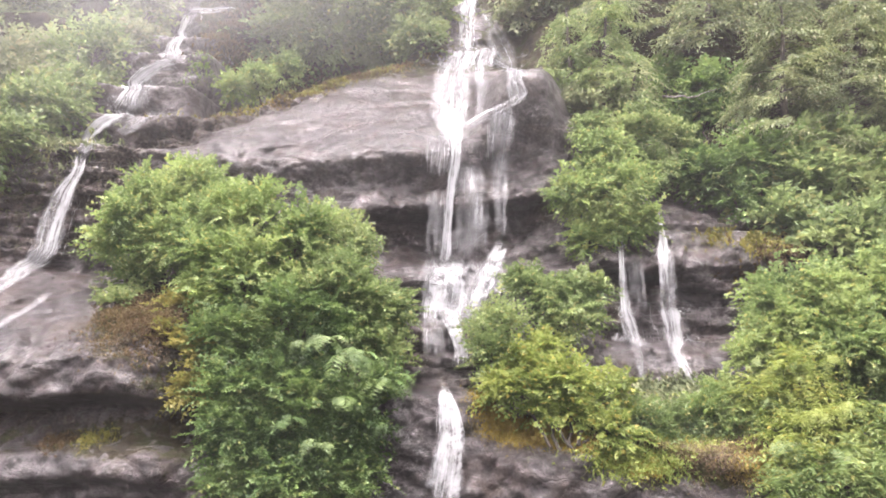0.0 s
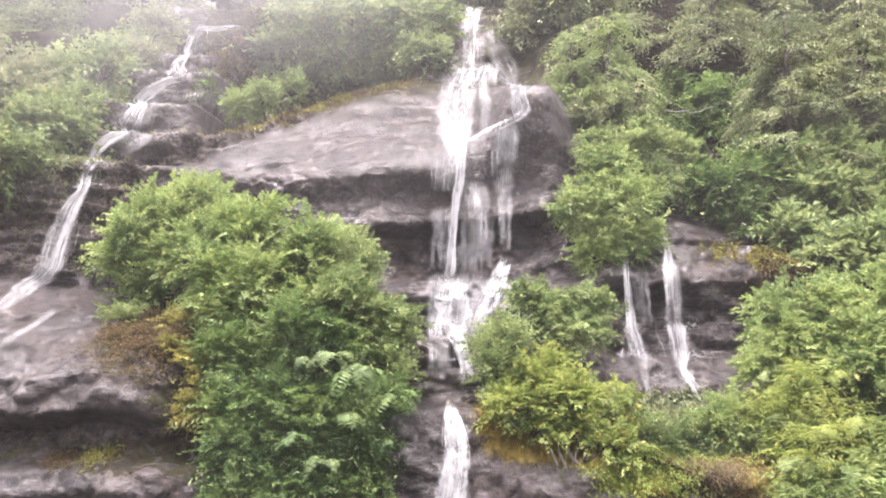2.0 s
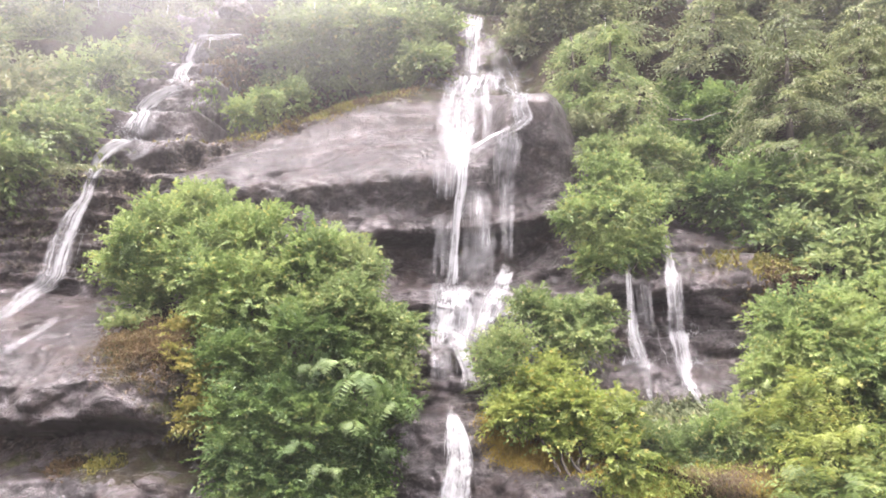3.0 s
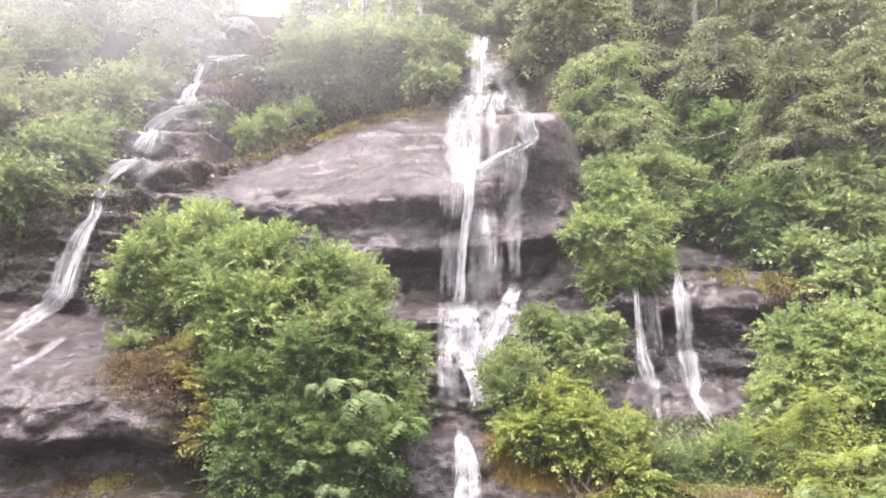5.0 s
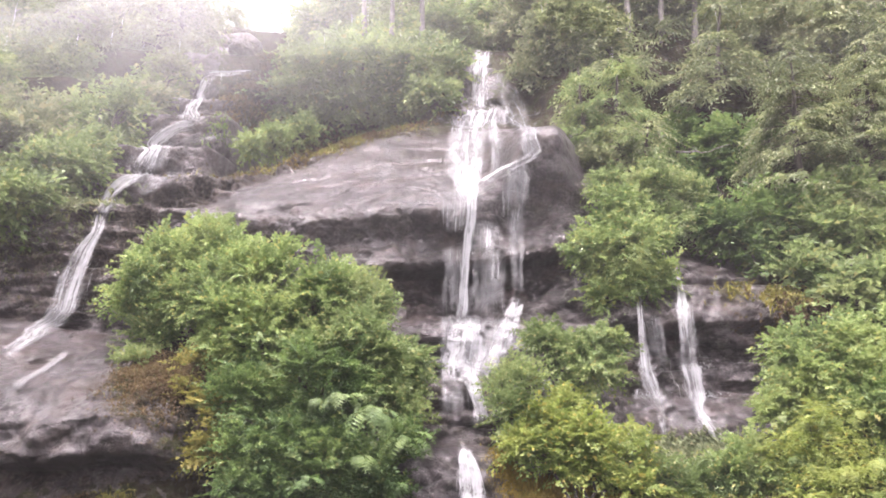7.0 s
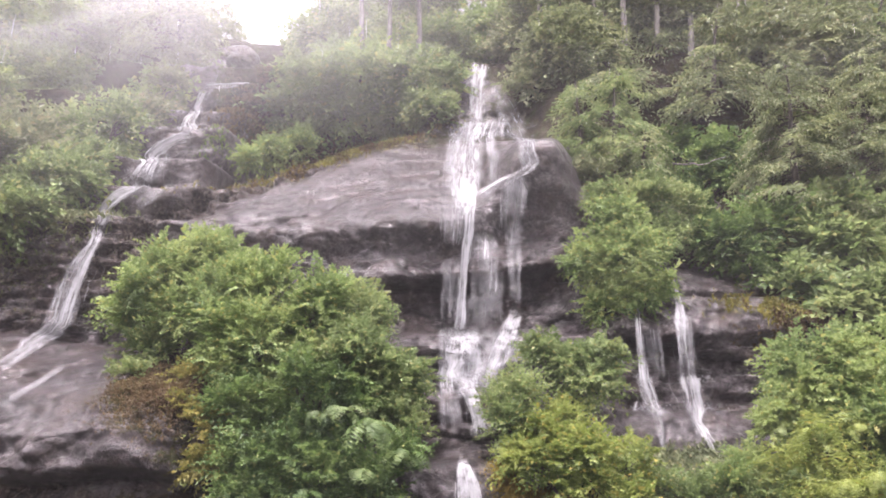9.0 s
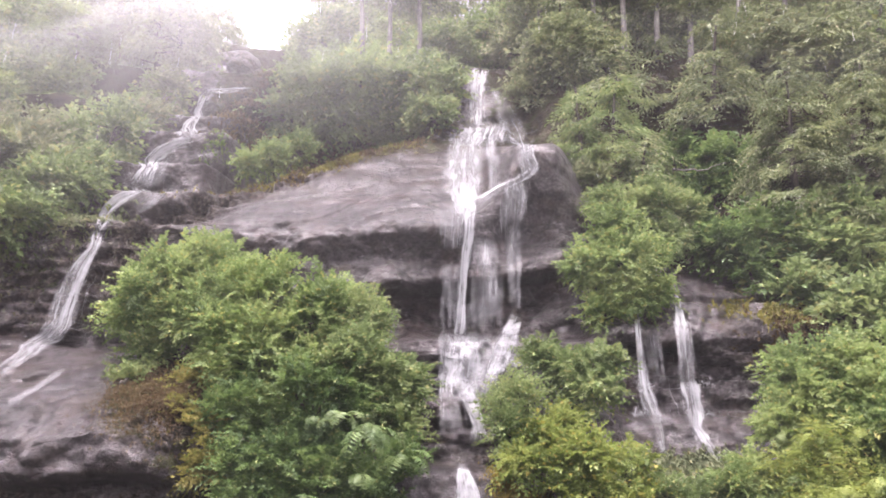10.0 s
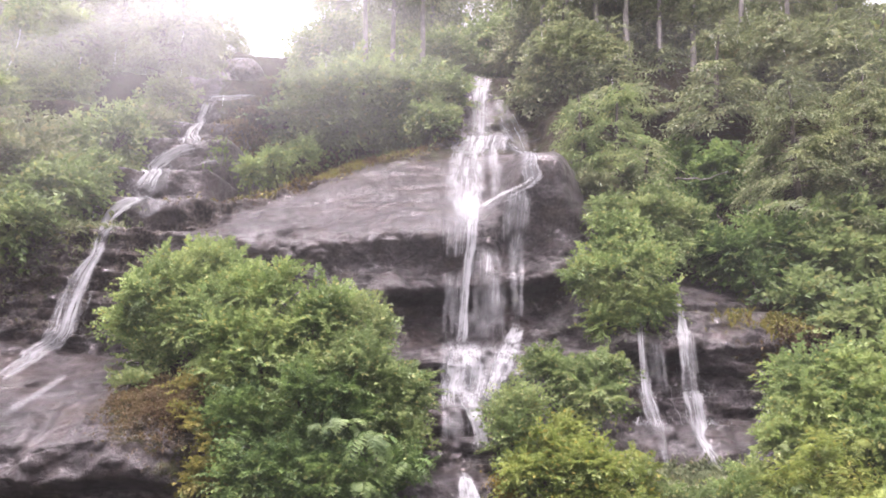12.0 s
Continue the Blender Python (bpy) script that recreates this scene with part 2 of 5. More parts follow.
def rough(x, y, seed=0, octaves=4):
    total, amp = 0.0, 1.0
    for k in range(octaves):
        total = total + amp * grain(x * 2**k + 17.3 * k, y * 2**k - 9.1 * k, seed + k)
        amp *= 0.5
    return total / 1.9


def ease(a, b, v):
    s = np.clip((np.asarray(v, float) - a) / (b - a), 0, 1)
    return s * s * (3 - 2 * s)


def bump(x, z, x0, z0, rx, rz):
    return np.exp(-((x - x0) / rx) ** 2 - ((z - z0) / rz) ** 2)


# three upright sections of the rock face: height, distance
LEFT = [(-1, 14.1), (0, 14.15), (1.1, 14.35), (1.2, 13.95), (1.3, 13.85), (1.5, 13.92), (1.72, 14.02), (1.83, 14.45), (2.2, 14.7), (2.5, 14.78), (2.57, 14.15), (2.66, 13.96), (2.85, 13.98), (3.3, 14.2), (3.9, 14.75), (4.4, 15.4), (4.9, 16.2), (5.5, 17.2), (5.75, 17.6), (5.86, 18.35), (6.4, 18.45),
        (9.0, 18.6), (9.2, 18.7), (9.45, 19.75), (10.5, 19.65), (10.7, 20.9), (11.9, 20.8), (12.15, 22.4), (13.7, 22.3), (13.95, 24.2), (15.3, 24.1),
        (15.55, 25.7), (17.8, 25.6), (18.05, 28.0), (19.9, 28.0), (20.1, 30.0), (21.6, 30.6), (21.8, 31.8), (24.2, 33.0), (25.5, 38), (28, 48), (32, 70)]
DOME = [(-1, 14.3), (0, 14.4), (1.6, 14.7), (2.7, 15.1), (2.85, 15.6), (3.4, 15.8), (3.55, 16.15), (4.2, 16.3), (4.35, 16.7), (5.0, 16.8), (5.15, 17.15), (5.6, 17.3), (5.8, 18.3), (6.2, 19.2),
        (7.2, 19.75), (7.45, 19.6), (7.6, 18.75), (8.2, 18.9), (8.6, 18.98), (8.82, 18.8), (9.1, 18.75), (9.5, 19.0), (10.0, 19.5), (10.9, 20.5), (12.4, 22.2), (14.2, 24.2), (15.2, 24.9), (18.3, 26.4), (20, 28.6), (30, 46), (36, 70)]
RIGHT = [(-1, 14.3), (0, 14.4), (1.9, 14.8), (2.1, 15.4), (2.7, 16.5), (3.97, 17.4), (4.1, 17.8), (5.6, 18.45), (5.8, 17.75), (6.1, 17.8), (6.9, 18.45), (6.96, 18.95), (7.03, 18.95), (7.1, 18.7),
         (7.96, 19.5), (10, 20.2), (13, 22.4), (17, 24.6), (20.7, 27), (30, 42), (36, 70)]


def section(points, z):
    """A section with its corners a little rounded."""
    hs, ds = zip(*points)
    return sum(w * np.interp(z + o, hs, ds) for o, w in ((-0.07, 0.25), (0, 0.5), (0.07, 0.25)))


def face(x, z):
    """How far (y) the rock stands behind the road at a place x and height z."""
    x, z = np.asarray(x, float), np.asarray(z, float)
    zl = z + 0.10 * (x + 9) * ease(4.0, 6.0, z) + 0.12 * grain(x * 0.7, z * 0.0, 5) + 0.3 * rough(x * 0.5, z * 0.12, 6, 3) * ease(8.6, 9.4, z)
    zd = z - 0.10 * (x - 0.5) * ease(6.5, 8, z) * (1 - ease(10, 14, z)) + 0.10 * grain(x * 0.6, z * 0.15, 9)
    zd = zd - 1.7 * ease(0.9, 2.3, x) * ease(8.2, 10.4, z) * (1 - ease(11.2, 13.2, z))
    zr = z + 0.10 * grain(x * 0.8, z * 0.1, 12)
    wl = 1 - ease(-7.6, -6.0, x - 2.7 * (1 - ease(4.6, 6.4, z)) - 0.28 * (z - 9) * ease(8, 10, z) + 0.5 * grain(z * 0.8, x * 0.3, 15))
    wr = ease(2.9, 4.2, x)
    y = wl * section(LEFT, zl) + wr * section(RIGHT, zr) + (1 - wl - wr) * section(DOME, zd)
    # layered stone: broken courses at two scales, strongest on the steep walls
    steep = (ease(5.9, 6.2, z) * (1 - 0.9 * ease(8.8, 9.3, z)) * (1 - ease(18, 20, z)) * wl + wr * ease(3.9, 4.1, z) * (1 - ease(5.6, 5.8, z))
             + (1 - wl - wr) * ease(2.9, 3.2, z) * (1 - ease(5.5, 5.8, z)))
    for tall, wide, deep, seed in ((0.42, 0.35, 0.42, 7), (0.17, 0.6, 0.2, 27)):
        course = np.floor((z + 0.14 * rough(x * 0.5, z * 0.4, 40 + seed, 3) + 0.03 * x) / tall)
        block = np.floor(x * wide + 9 * lattice(course, course * 0, seed) + 0.35 * grain(z * 2.5, x * 1.3, seed + 1))
        y = y + deep * (lattice(course, block, seed) - 0.5) * np.clip(steep + 0.05, 0, 1)
    # broad swells, then pillowed stone with sharp creases between
    y = y + 0.28 * rough(x * 0.33, z * 0.4, 20, 3) * (0.5 + 0.5 * ease(3, 8, z))
    slab = (1 - wl - wr) * ease(8.6, 9.4, z) * (1 - ease(13.5, 15, z))
    y = y - (1 - 0.65 * slab - 0.65 * wl * ease(8.8, 9.3, z)) * (0.34 * np.abs(rough(x * 0.62 + 0.25 * z, z * 0.8, 60, 3)) + 0.2 * np.abs(rough(x * 1.7, z * 2.4 + x, 66, 4)) - 0.18) + (0.05 - 0.025 * slab) * rough(x * 4.5, z * 6.0, 70, 3)
    # flaked plates of stone with sharp edges, at two sizes
    for wide, tall, deep, seed in ((1.6, 2.6, 0.1, 90), (4.2, 6.4, 0.05, 94)):
        flake = grain(x * wide + 0.6 * grain(z * 1.7, x * 0.8, seed), z * tall - 0.5 * x + 0.7 * grain(x * 1.3, z * 0.9, seed + 1), seed + 2)
        y = y - (1 - 0.6 * slab) * deep * ease(0.05, 0.2, flake)
    # boulder band down the left rim of the dome
    rim = np.exp(-((z - (9.9 + 0.9 * (x + 6.4))) / 0.6) ** 2) * ease(-8.0, -7.2, x) * (1 - ease(-4.2, -2.8, x))
    y = y + rim * (0.25 + 0.6 * rough(x * 1.3, z * 1.6, 80, 3) + 0.7 * rough(x * 3.4, z * 3.8, 84, 3))
    # curved slabs and cracks on the dome
    on_dome = (1 - wl - wr) * ease(6, 6.6, z)
    bed = (z - 0.25 * x + 0.9 * rough(x * 0.2, z * 0.3, 50, 3)) / 1.15
    y = y + on_dome * 0.08 * ((bed - np.floor(bed)) ** 4 - 0.2) * ease(-0.1, 0.5, grain(x * 0.45, z * 0.6, 51))
    # the slab's crest falls to the left; behind it the ground steps back
    crest = 14.2 + 0.6 * np.minimum(x + 0.5, 0)
    y = y + 2.4 * ease(crest, crest + 0.4, z) * (1 - ease(14.5, 17.5, z)) * ease(-6.9, -5.9, x) * (1 - ease(-2.0, -0.3, x))
    # dark hollow below the brow of the dome, deepening towards the fall
    y = y + 0.35 * bump(x, z, -0.4, 8.2, 1.6, 0.7)
    # the channel of the main fall and its pool ledge
    y = y + 0.35 * bump(x, z, 0.5, 12.2, 1.0, 2.0) + 0.5 * bump(x, z, 0.45, 7.0, 1.0, 1.4) - 0.35 * bump(x, z, 0.3, 5.3, 1.0, 0.5)
    # the wet wall beside the fall leans back under its shelf
    y = y + 1.1 * bump(x, z, 2.2, 9.2, 1.3, 1.0)
    # a shaded hollow under the conifers
    y = y + 3.4 * bump(x, z, 7.0, 11.6, 0.9, 2.6)
    # far slope swells
    y = y + 1.6 * rough(x * 0.09, z * 0.12, 30, 3) * ease(16, 24, z) + 3.5 * ease(16, 30, np.abs(x + 1)) * (z > -5)
    return y


# ---- building blocks ----
def mesh_of(name, verts, faces, material, smooth=False):
    """A mesh from arrays of corners and of equal-sized faces."""
    verts, faces = np.asarray(verts, np.float32), np.asarray(faces, np.int32)
    me = bpy.data.meshes.new(name)
    me.vertices.add(len(verts))
    me.vertices.foreach_set("co", verts.ravel())
    me.loops.add(faces.size)
    me.loops.foreach_set("vertex_index", faces.ravel())
    me.polygons.add(len(faces))
    me.polygons.foreach_set("loop_start", np.arange(0, faces.size, faces.shape[1], dtype=np.int32))
    me.polygons.foreach_set("use_smooth", np.full(len(faces), smooth))
    me.update(calc_edges=True)
    me.materials.append(material)
    return me


def part_of(name, me, parent, label="", kind=""):
    """One mesh under a thing, keeping its place in the world."""
    ob = new(name, me)
    if parent:
        ob.parent = parent
        base = parent
        while base:
            ob.location = ob.location - base.location
            base = base.parent
    return tagged(ob, label, kind=kind)


def thing(name, place, label, category, group="", kind=""):
    ob = new(name)
    ob.location = place
    ob.empty_display_size = 0.2
    return tagged(ob, label, category, group, kind)


def unit(v):
    return v / np.maximum(np.linalg.norm(v, axis=-1, keepdims=True), 1e-9)


def grid_faces(rows, cols):
    k = np.arange(rows * cols).reshape(rows, cols)
    return np.stack([k[:-1, :-1], k[:-1, 1:], k[1:, 1:], k[1:, :-1]], -1).reshape(-1, 4)


def tubes(lines, sides=5):
    """Round tapered limbs; each line is (points, radii)."""
    verts, faces, start = [], [], 0
    turn = np.linspace(0, 2 * np.pi, sides, endpoint=False)
    for points, radii in lines:
        points, radii = np.asarray(points, float), np.asarray(radii, float)
        along = unit(np.gradient(points, axis=0))
        aside = unit(np.cross(along, (0.31, 0.92, 0.23)))
        across = np.cross(along, aside)
        ring = points[:, None] + radii[:, None, None] * (np.cos(turn)[None, :, None] * aside[:, None] + np.sin(turn)[None, :, None] * across[:, None])
        verts.append(ring.reshape(-1, 3))
        k = start + np.arange(len(points) * sides).reshape(-1, sides)
        r = np.roll(k, -1, 1)
        faces.append(np.stack([k[:-1], r[:-1], r[1:], k[1:]], -1).reshape(-1, 4))
        start += len(points) * sides
    return np.concatenate(verts), np.concatenate(faces)


def bend(a, b, sag, rng, steps=6):
    """A crooked limb from a to b."""
    a, b = np.asarray(a, float), np.asarray(b, float)
    s = np.linspace(0, 1, steps)[:, None]
    size = np.linalg.norm(b - a)
    wob = rng.normal(0, 0.05 * size, (steps, 3)) * np.sin(np.pi * s)
    return a + (b - a) * s + np.array([0, 0, sag * size]) * np.sin(np.pi * s) + wob


# how a leafy twig looks: length, leaves on it, leaf length and width, how far leaves stand off, droop, taper
TWIGS = {
    "alder": (0.44, 11, 0.112, 0.074, 0.75, 0.25, 0.25),
    "alder_far": (0.7, 7, 0.25, 0.16, 0.75, 0.25, 0.25),
    "berry": (0.42, 10, 0.124, 0.08, 0.85, 0.3, 0.3),
    "frond": (0.8, 14, 0.22, 0.06, 1.3, 0.5, 0.75),
    "needle": (0.7, 12, 0.23, 0.062, 0.85, 0.5, 0.55),
    "needle_far": (0.95, 9, 0.38, 0.11, 0.85, 0.45, 0.6),
    "sparse": (0.45, 7, 0.12, 0.05, 0.7, 0.1, 0.2),
}


def leaves_on(origin, way, outward, kind, rng, size=1.0):
    """Corners and faces of all leaves on twigs that start at origin and run along way."""
    span, count, length, width, stand, droop, taper = TWIGS[kind]
    m = len(origin)
    s = (np.arange(count) + 0.6) / count
    reach = span * size * rng.uniform(0.6, 1.3, (m, 1))
    down = np.array([0, 0, -1.0])
    up = unit(outward * 0.55 + [0, 0, 0.8] + rng.normal(0, 0.22, (m, 3)))
    side = unit(np.cross(way, up))
    flat = unit(np.cross(side, way))
    place = origin[:, None] + way[:, None] * (reach * s)[..., None] + down * (droop * reach * s**2)[..., None]
    hand = np.where(np.arange(count) % 2, 1.0, -1.0)[None, :, None]
    aim = way[:, None] * (1.0 - 0.35 * stand) + side[:, None] * hand * stand + rng.normal(0, 0.22, (m, count, 3)) + down * droop * 0.6
    aim = unit(aim)
    face_up = unit(flat[:, None] + rng.normal(0, 0.32, (m, count, 3)))
    across = unit(np.cross(face_up, aim))
    lift = np.cross(aim, across)
    l = (length * size * rng.uniform(0.7, 1.25, (m, count)) * (1 - taper * s))[..., None]
    w = l * (width / length) * 0.5
    corners = np.stack([place, place + aim * l * 0.42 + across * w + lift * w * 0.35, place + aim * l - lift * l * 0.15,
                        place + aim * l * 0.42 - across * w + lift * w * 0.35], 2).reshape(-1, 3)
    k = np.arange(0, len(corners), 4)[:, None]
    return corners, np.concatenate([k + [0, 1, 2], k + [0, 2, 3]], 1).reshape(-1, 3)


def directions(rng, n):
    return unit(rng.normal(0, 1, (n, 3)))


def root_under(lobes):
    """Where a shrub springs from the rock: below its lobes."""
    a = np.array(lobes)
    x, z = a[:, 0].mean(), (a[:, 2] - 0.75 * a[:, 3]).min()
    z = max(z, 0.4)
    return np.array([x, float(face(x, z)), z])


def shrub(label, lobes, kind, leaf, seed, density=1.0, size=1.0, bark=None, name="shrub", category="shrub", lift=0.3, group=""):
    """A shrub of several stems, each carrying a lobe (x, y, z, radius) of leafy twigs."""
    rng = np.random.default_rng(seed)
    root = root_under(lobes)
    made = thing(name, root, label, category, group)
    span, count, length, width = TWIGS[kind][:4]
    per_twig = count * length * width * size**2 * 0.5
    origins, outs, limbs = [], [], []
    for i, (x, y, z, r) in enumerate(lobes):
        centre = np.array([x, y, z])
        # leafy clumps spread over the lobe, each one a flat-bottomed tuft of twigs
        d = directions(rng, 40)
        d = d[d[:, 1] < 0.45]
        lump = 1 + 0.38 * rough(np.arctan2(d[:, 0], -d[:, 1]) * 1.4 + 7 * i, d[:, 2] * 2.0 + seed, 3 + i, 2)
        tuft = r * rng.uniform(0.2, 0.4, len(d)) + 0.06
        middle = centre + d * (r * lump * rng.uniform(0.5, 1.1, len(d)))[:, None] * [1, 0.85, 1]
        start = root + rng.normal(0, 0.12, 3) * [1, 0.3, 0.3]
        stem = (bend(start, centre, 0.08, rng), np.linspace(0.05, 0.022, 6) * (0.6 + 0.5 * r))
        part_of("stem", mesh_of("stem", *tubes([stem], 6), bark or BARK, True), made)
        for c, out, rc in zip(middle, d, tuft):
            if any(np.linalg.norm(c - l[:3]) < 0.6 * l[3] for j, l in enumerate(lobes) if j != i):
                continue
            n = max(4, int(density * 0.95 * 4 * np.pi * rc * rc / per_twig))
            e = directions(rng, n) * [1, 1, 0.75] + [0, 0, 0.25]
            origins.append(c + e * rc * rng.uniform(0.25, 0.95, (n, 1)) - out * 0.25 * span * size)
            outs.append(unit(e * 0.7 + out * 0.6))
            limbs.append((bend(centre + (start - centre) * rng.uniform(0, 0.3), c, 0.06, rng, 4), np.linspace(0.018, 0.006, 4) * (0.6 + 0.5 * r)))
    p, d = np.concatenate(origins), np.concatenate(outs)
    way = unit(d * 0.8 + rng.normal(0, 0.42, d.shape) + [0, 0, lift])
    far_out = np.where(rng.uniform(0, 1, len(p)) < 0.05, 1.7, 1.0)[:, None]
    p = p + d * (far_out - 1) * 0.25
    part_of("foliage", mesh_of("foliage", *leaves_on(p, way, d, kind, rng, size), leaf), made)
    part_of("branchwork", mesh_of("branchwork", *tubes(limbs, 4), bark or BARK, True), made, "thin dark twigs", "stuff")
    return made


def fern(label, crown, fronds, reach, leaf, seed):
    """A fern that hangs from the rock: arching fronds, each with two rows of tapering leaflets."""
    rng = np.random.default_rng(seed)
    crown = np.array(crown, float)
    made = thing("fern", crown, label, "fern", "ferns on the rock")
    for k in range(fronds):
        turn = rng.uniform(-1.3, 1.3)
        d = np.array([np.sin(turn), -np.cos(turn), 0.0])
        size = reach * rng.uniform(0.7, 1.2)
        s = np.linspace(0.08, 1, 12)[:, None]
        rib = crown + rng.normal(0, 0.06, 3) + d * size * (s - 0.25 * s**3) + np.array([0, 0, 1]) * size * (rng.uniform(0.4, 0.7) * s - rng.uniform(0.8, 1.15) * s**2)
        along = unit(np.gradient(rib, axis=0))
        side = unit(np.cross(along, (0, 0, 1)))
        lift = np.cross(side, along)
        long = (0.3 * size * np.sin(np.pi * np.clip(s * 0.86 + 0.12, 0, 1)) ** 0.7)
        corners, tris = [], []
        for hand in (-1, 1):
            aim = unit(side * hand + along * 0.45 - lift * 0.2 + rng.normal(0, 0.06, rib.shape))
            across = unit(np.cross(aim, lift)) * long * 0.13
            corners.append(np.stack([rib, rib + aim * long * 0.35 + across, rib + aim * long - lift * long * 0.13, rib + aim * long * 0.35 - across], 1).reshape(-1, 3))
        corners.append(np.stack([rib[:-1] - side[:-1] * 0.006, rib[:-1] + side[:-1] * 0.006, rib[1:] + side[1:] * 0.005, rib[1:] - side[1:] * 0.005], 1).reshape(-1, 3))
        corners = np.concatenate(corners)
        k4 = np.arange(0, len(corners), 4)[:, None]
        tris = np.concatenate([k4 + [0, 1, 2], k4 + [0, 2, 3]], 1).reshape(-1, 3)
        part_of("frond", mesh_of("frond", corners, tris, leaf), made)
    return made


def conifer(label, place, height, spread, seed, kind="needle", leaf=None, bark=None, lean=0.0, bare=0.08, density=1.0, size=1.0, group=""):
    """A conifer with a tapered trunk and drooping boughs of needle sprays."""
    rng = np.random.default_rng(seed)
    place = np.asarray(place, float)
    made = thing("conifer", place, label, "conifer tree", group)
    s = np.linspace(0, 1, 9)
    trunk = place + np.stack([lean * s**1.5 * height + rng.normal(0, 0.02 * height, 9) * s * 0.4, 0 * s, s * height], 1)
    radius = (0.018 if bare < 0.3 else 0.011) * height + 0.02
    trunk[0, 2] -= 0.3
    part_of("trunk", mesh_of("trunk", *tubes([(trunk, radius * (1 - s) ** 0.8 + 0.012)], 8), bark or BARK, True), made)
    boughs, p, way, out = [], [], [], []
    for k in range(int(density * 12 * height)):
        h = bare + (1 - bare) * rng.uniform(0, 1) ** 0.9
        reach = spread * (1.06 - h) ** 0.75 * rng.uniform(0.55, 1.15)
        turn = rng.uniform(0, 2 * np.pi)
        d = np.array([np.cos(turn), np.sin(turn), 0])
        base = np.array([np.interp(h, s, trunk[:, 0]), np.interp(h, s, trunk[:, 1]), place[2] + h * height])
        u = np.linspace(0, 1, 6)[:, None]
        line = base + d * reach * u + np.array([0, 0, 1]) * reach * (0.28 * u - 0.62 * u**2 + 0.1 * u**4) + rng.normal(0, 0.03 * reach, (6, 3)) * u
        boughs.append((line, np.linspace(0.02, 0.006, 6) * (0.5 + reach * 0.5)))
        number = max(3, int(reach * 11 / size))
        for q in np.sqrt(rng.uniform(0.04, 1, number)):
            at = np.array([np.interp(q, u[:, 0], line[:, c]) for c in range(3)])
            aside = np.cross(d, (0, 0, 1)) * rng.choice((-1, 1))
            p.append(at)
            way.append(d * rng.uniform(0.3, 0.9) + aside * rng.uniform(0.1, 0.9) + [0, 0, rng.uniform(-0.45, 0.1)])
            out.append(d)
    p, way, out = np.array(p), unit(np.array(way)), np.array(out)
    part_of("crown", mesh_of("crown", *leaves_on(p, way, out, kind, rng, size), leaf or NEEDLE), made)
    part_of("boughwork", mesh_of("boughwork", *tubes(boughs, 3), bark or BARK, True), made, "drooping grey-brown boughs", "stuff")
    return made


def surface(x, z, off=0.0):
    """A place on the rock, standing off it towards the road."""
    return np.stack([np.asarray(x, float), face(x, z) - off, np.asarray(z, float)], -1)


def tufts(name, label, category, area, count, blade, leaf, seed, droop=0.5, cluster=0.5):
    """Grass, moss or dead fern growing out of the rock over an ellipse (x, z, half width, half height)."""
    rng = np.random.default_rng(seed)
    x0, z0, rx, rz, tilt = area
    u, v = rng.normal(0, 0.5, count), rng.normal(0, 0.5, count)
    x = x0 + u * rx
    z = z0 + v * rz + tilt * (x - x0)
    keep = rough(x * 2.3, z * 2.3, seed, 3) > -0.1 - cluster + rng.uniform(-0.2, 0.2, count)
    x, z = x[keep], z[keep]
    at = surface(x, z, -0.02)
    m = len(x)
    aim = unit(np.stack([rng.normal(0, 0.6, m), -np.abs(rng.normal(0.6, 0.3, m)), rng.normal(0.75, 0.45, m)], 1))
    length = blade * rng.uniform(0.5, 1.3, m)[:, None]
    across = unit(np.cross(aim, rng.normal(0, 1, (m, 3)))) * length * 0.09
    mid = at + aim * length * 0.55
    tip = at + aim * length * 0.95 + np.array([0, -0.15, -droop]) * length
    verts = np.stack([at - across * 0.7, at + across * 0.7, mid + across, mid - across, tip], 1).reshape(-1, 3)
    k = np.arange(0, len(verts), 5)[:, None]
    tri = np.concatenate([k + [0, 1, 2], k + [0, 2, 3], k + [3, 2, 4]], 1).reshape(-1, 3)
    made = new(name, mesh_of(name, verts, tri, leaf))
    return tagged(made, label, category, kind="stuff")


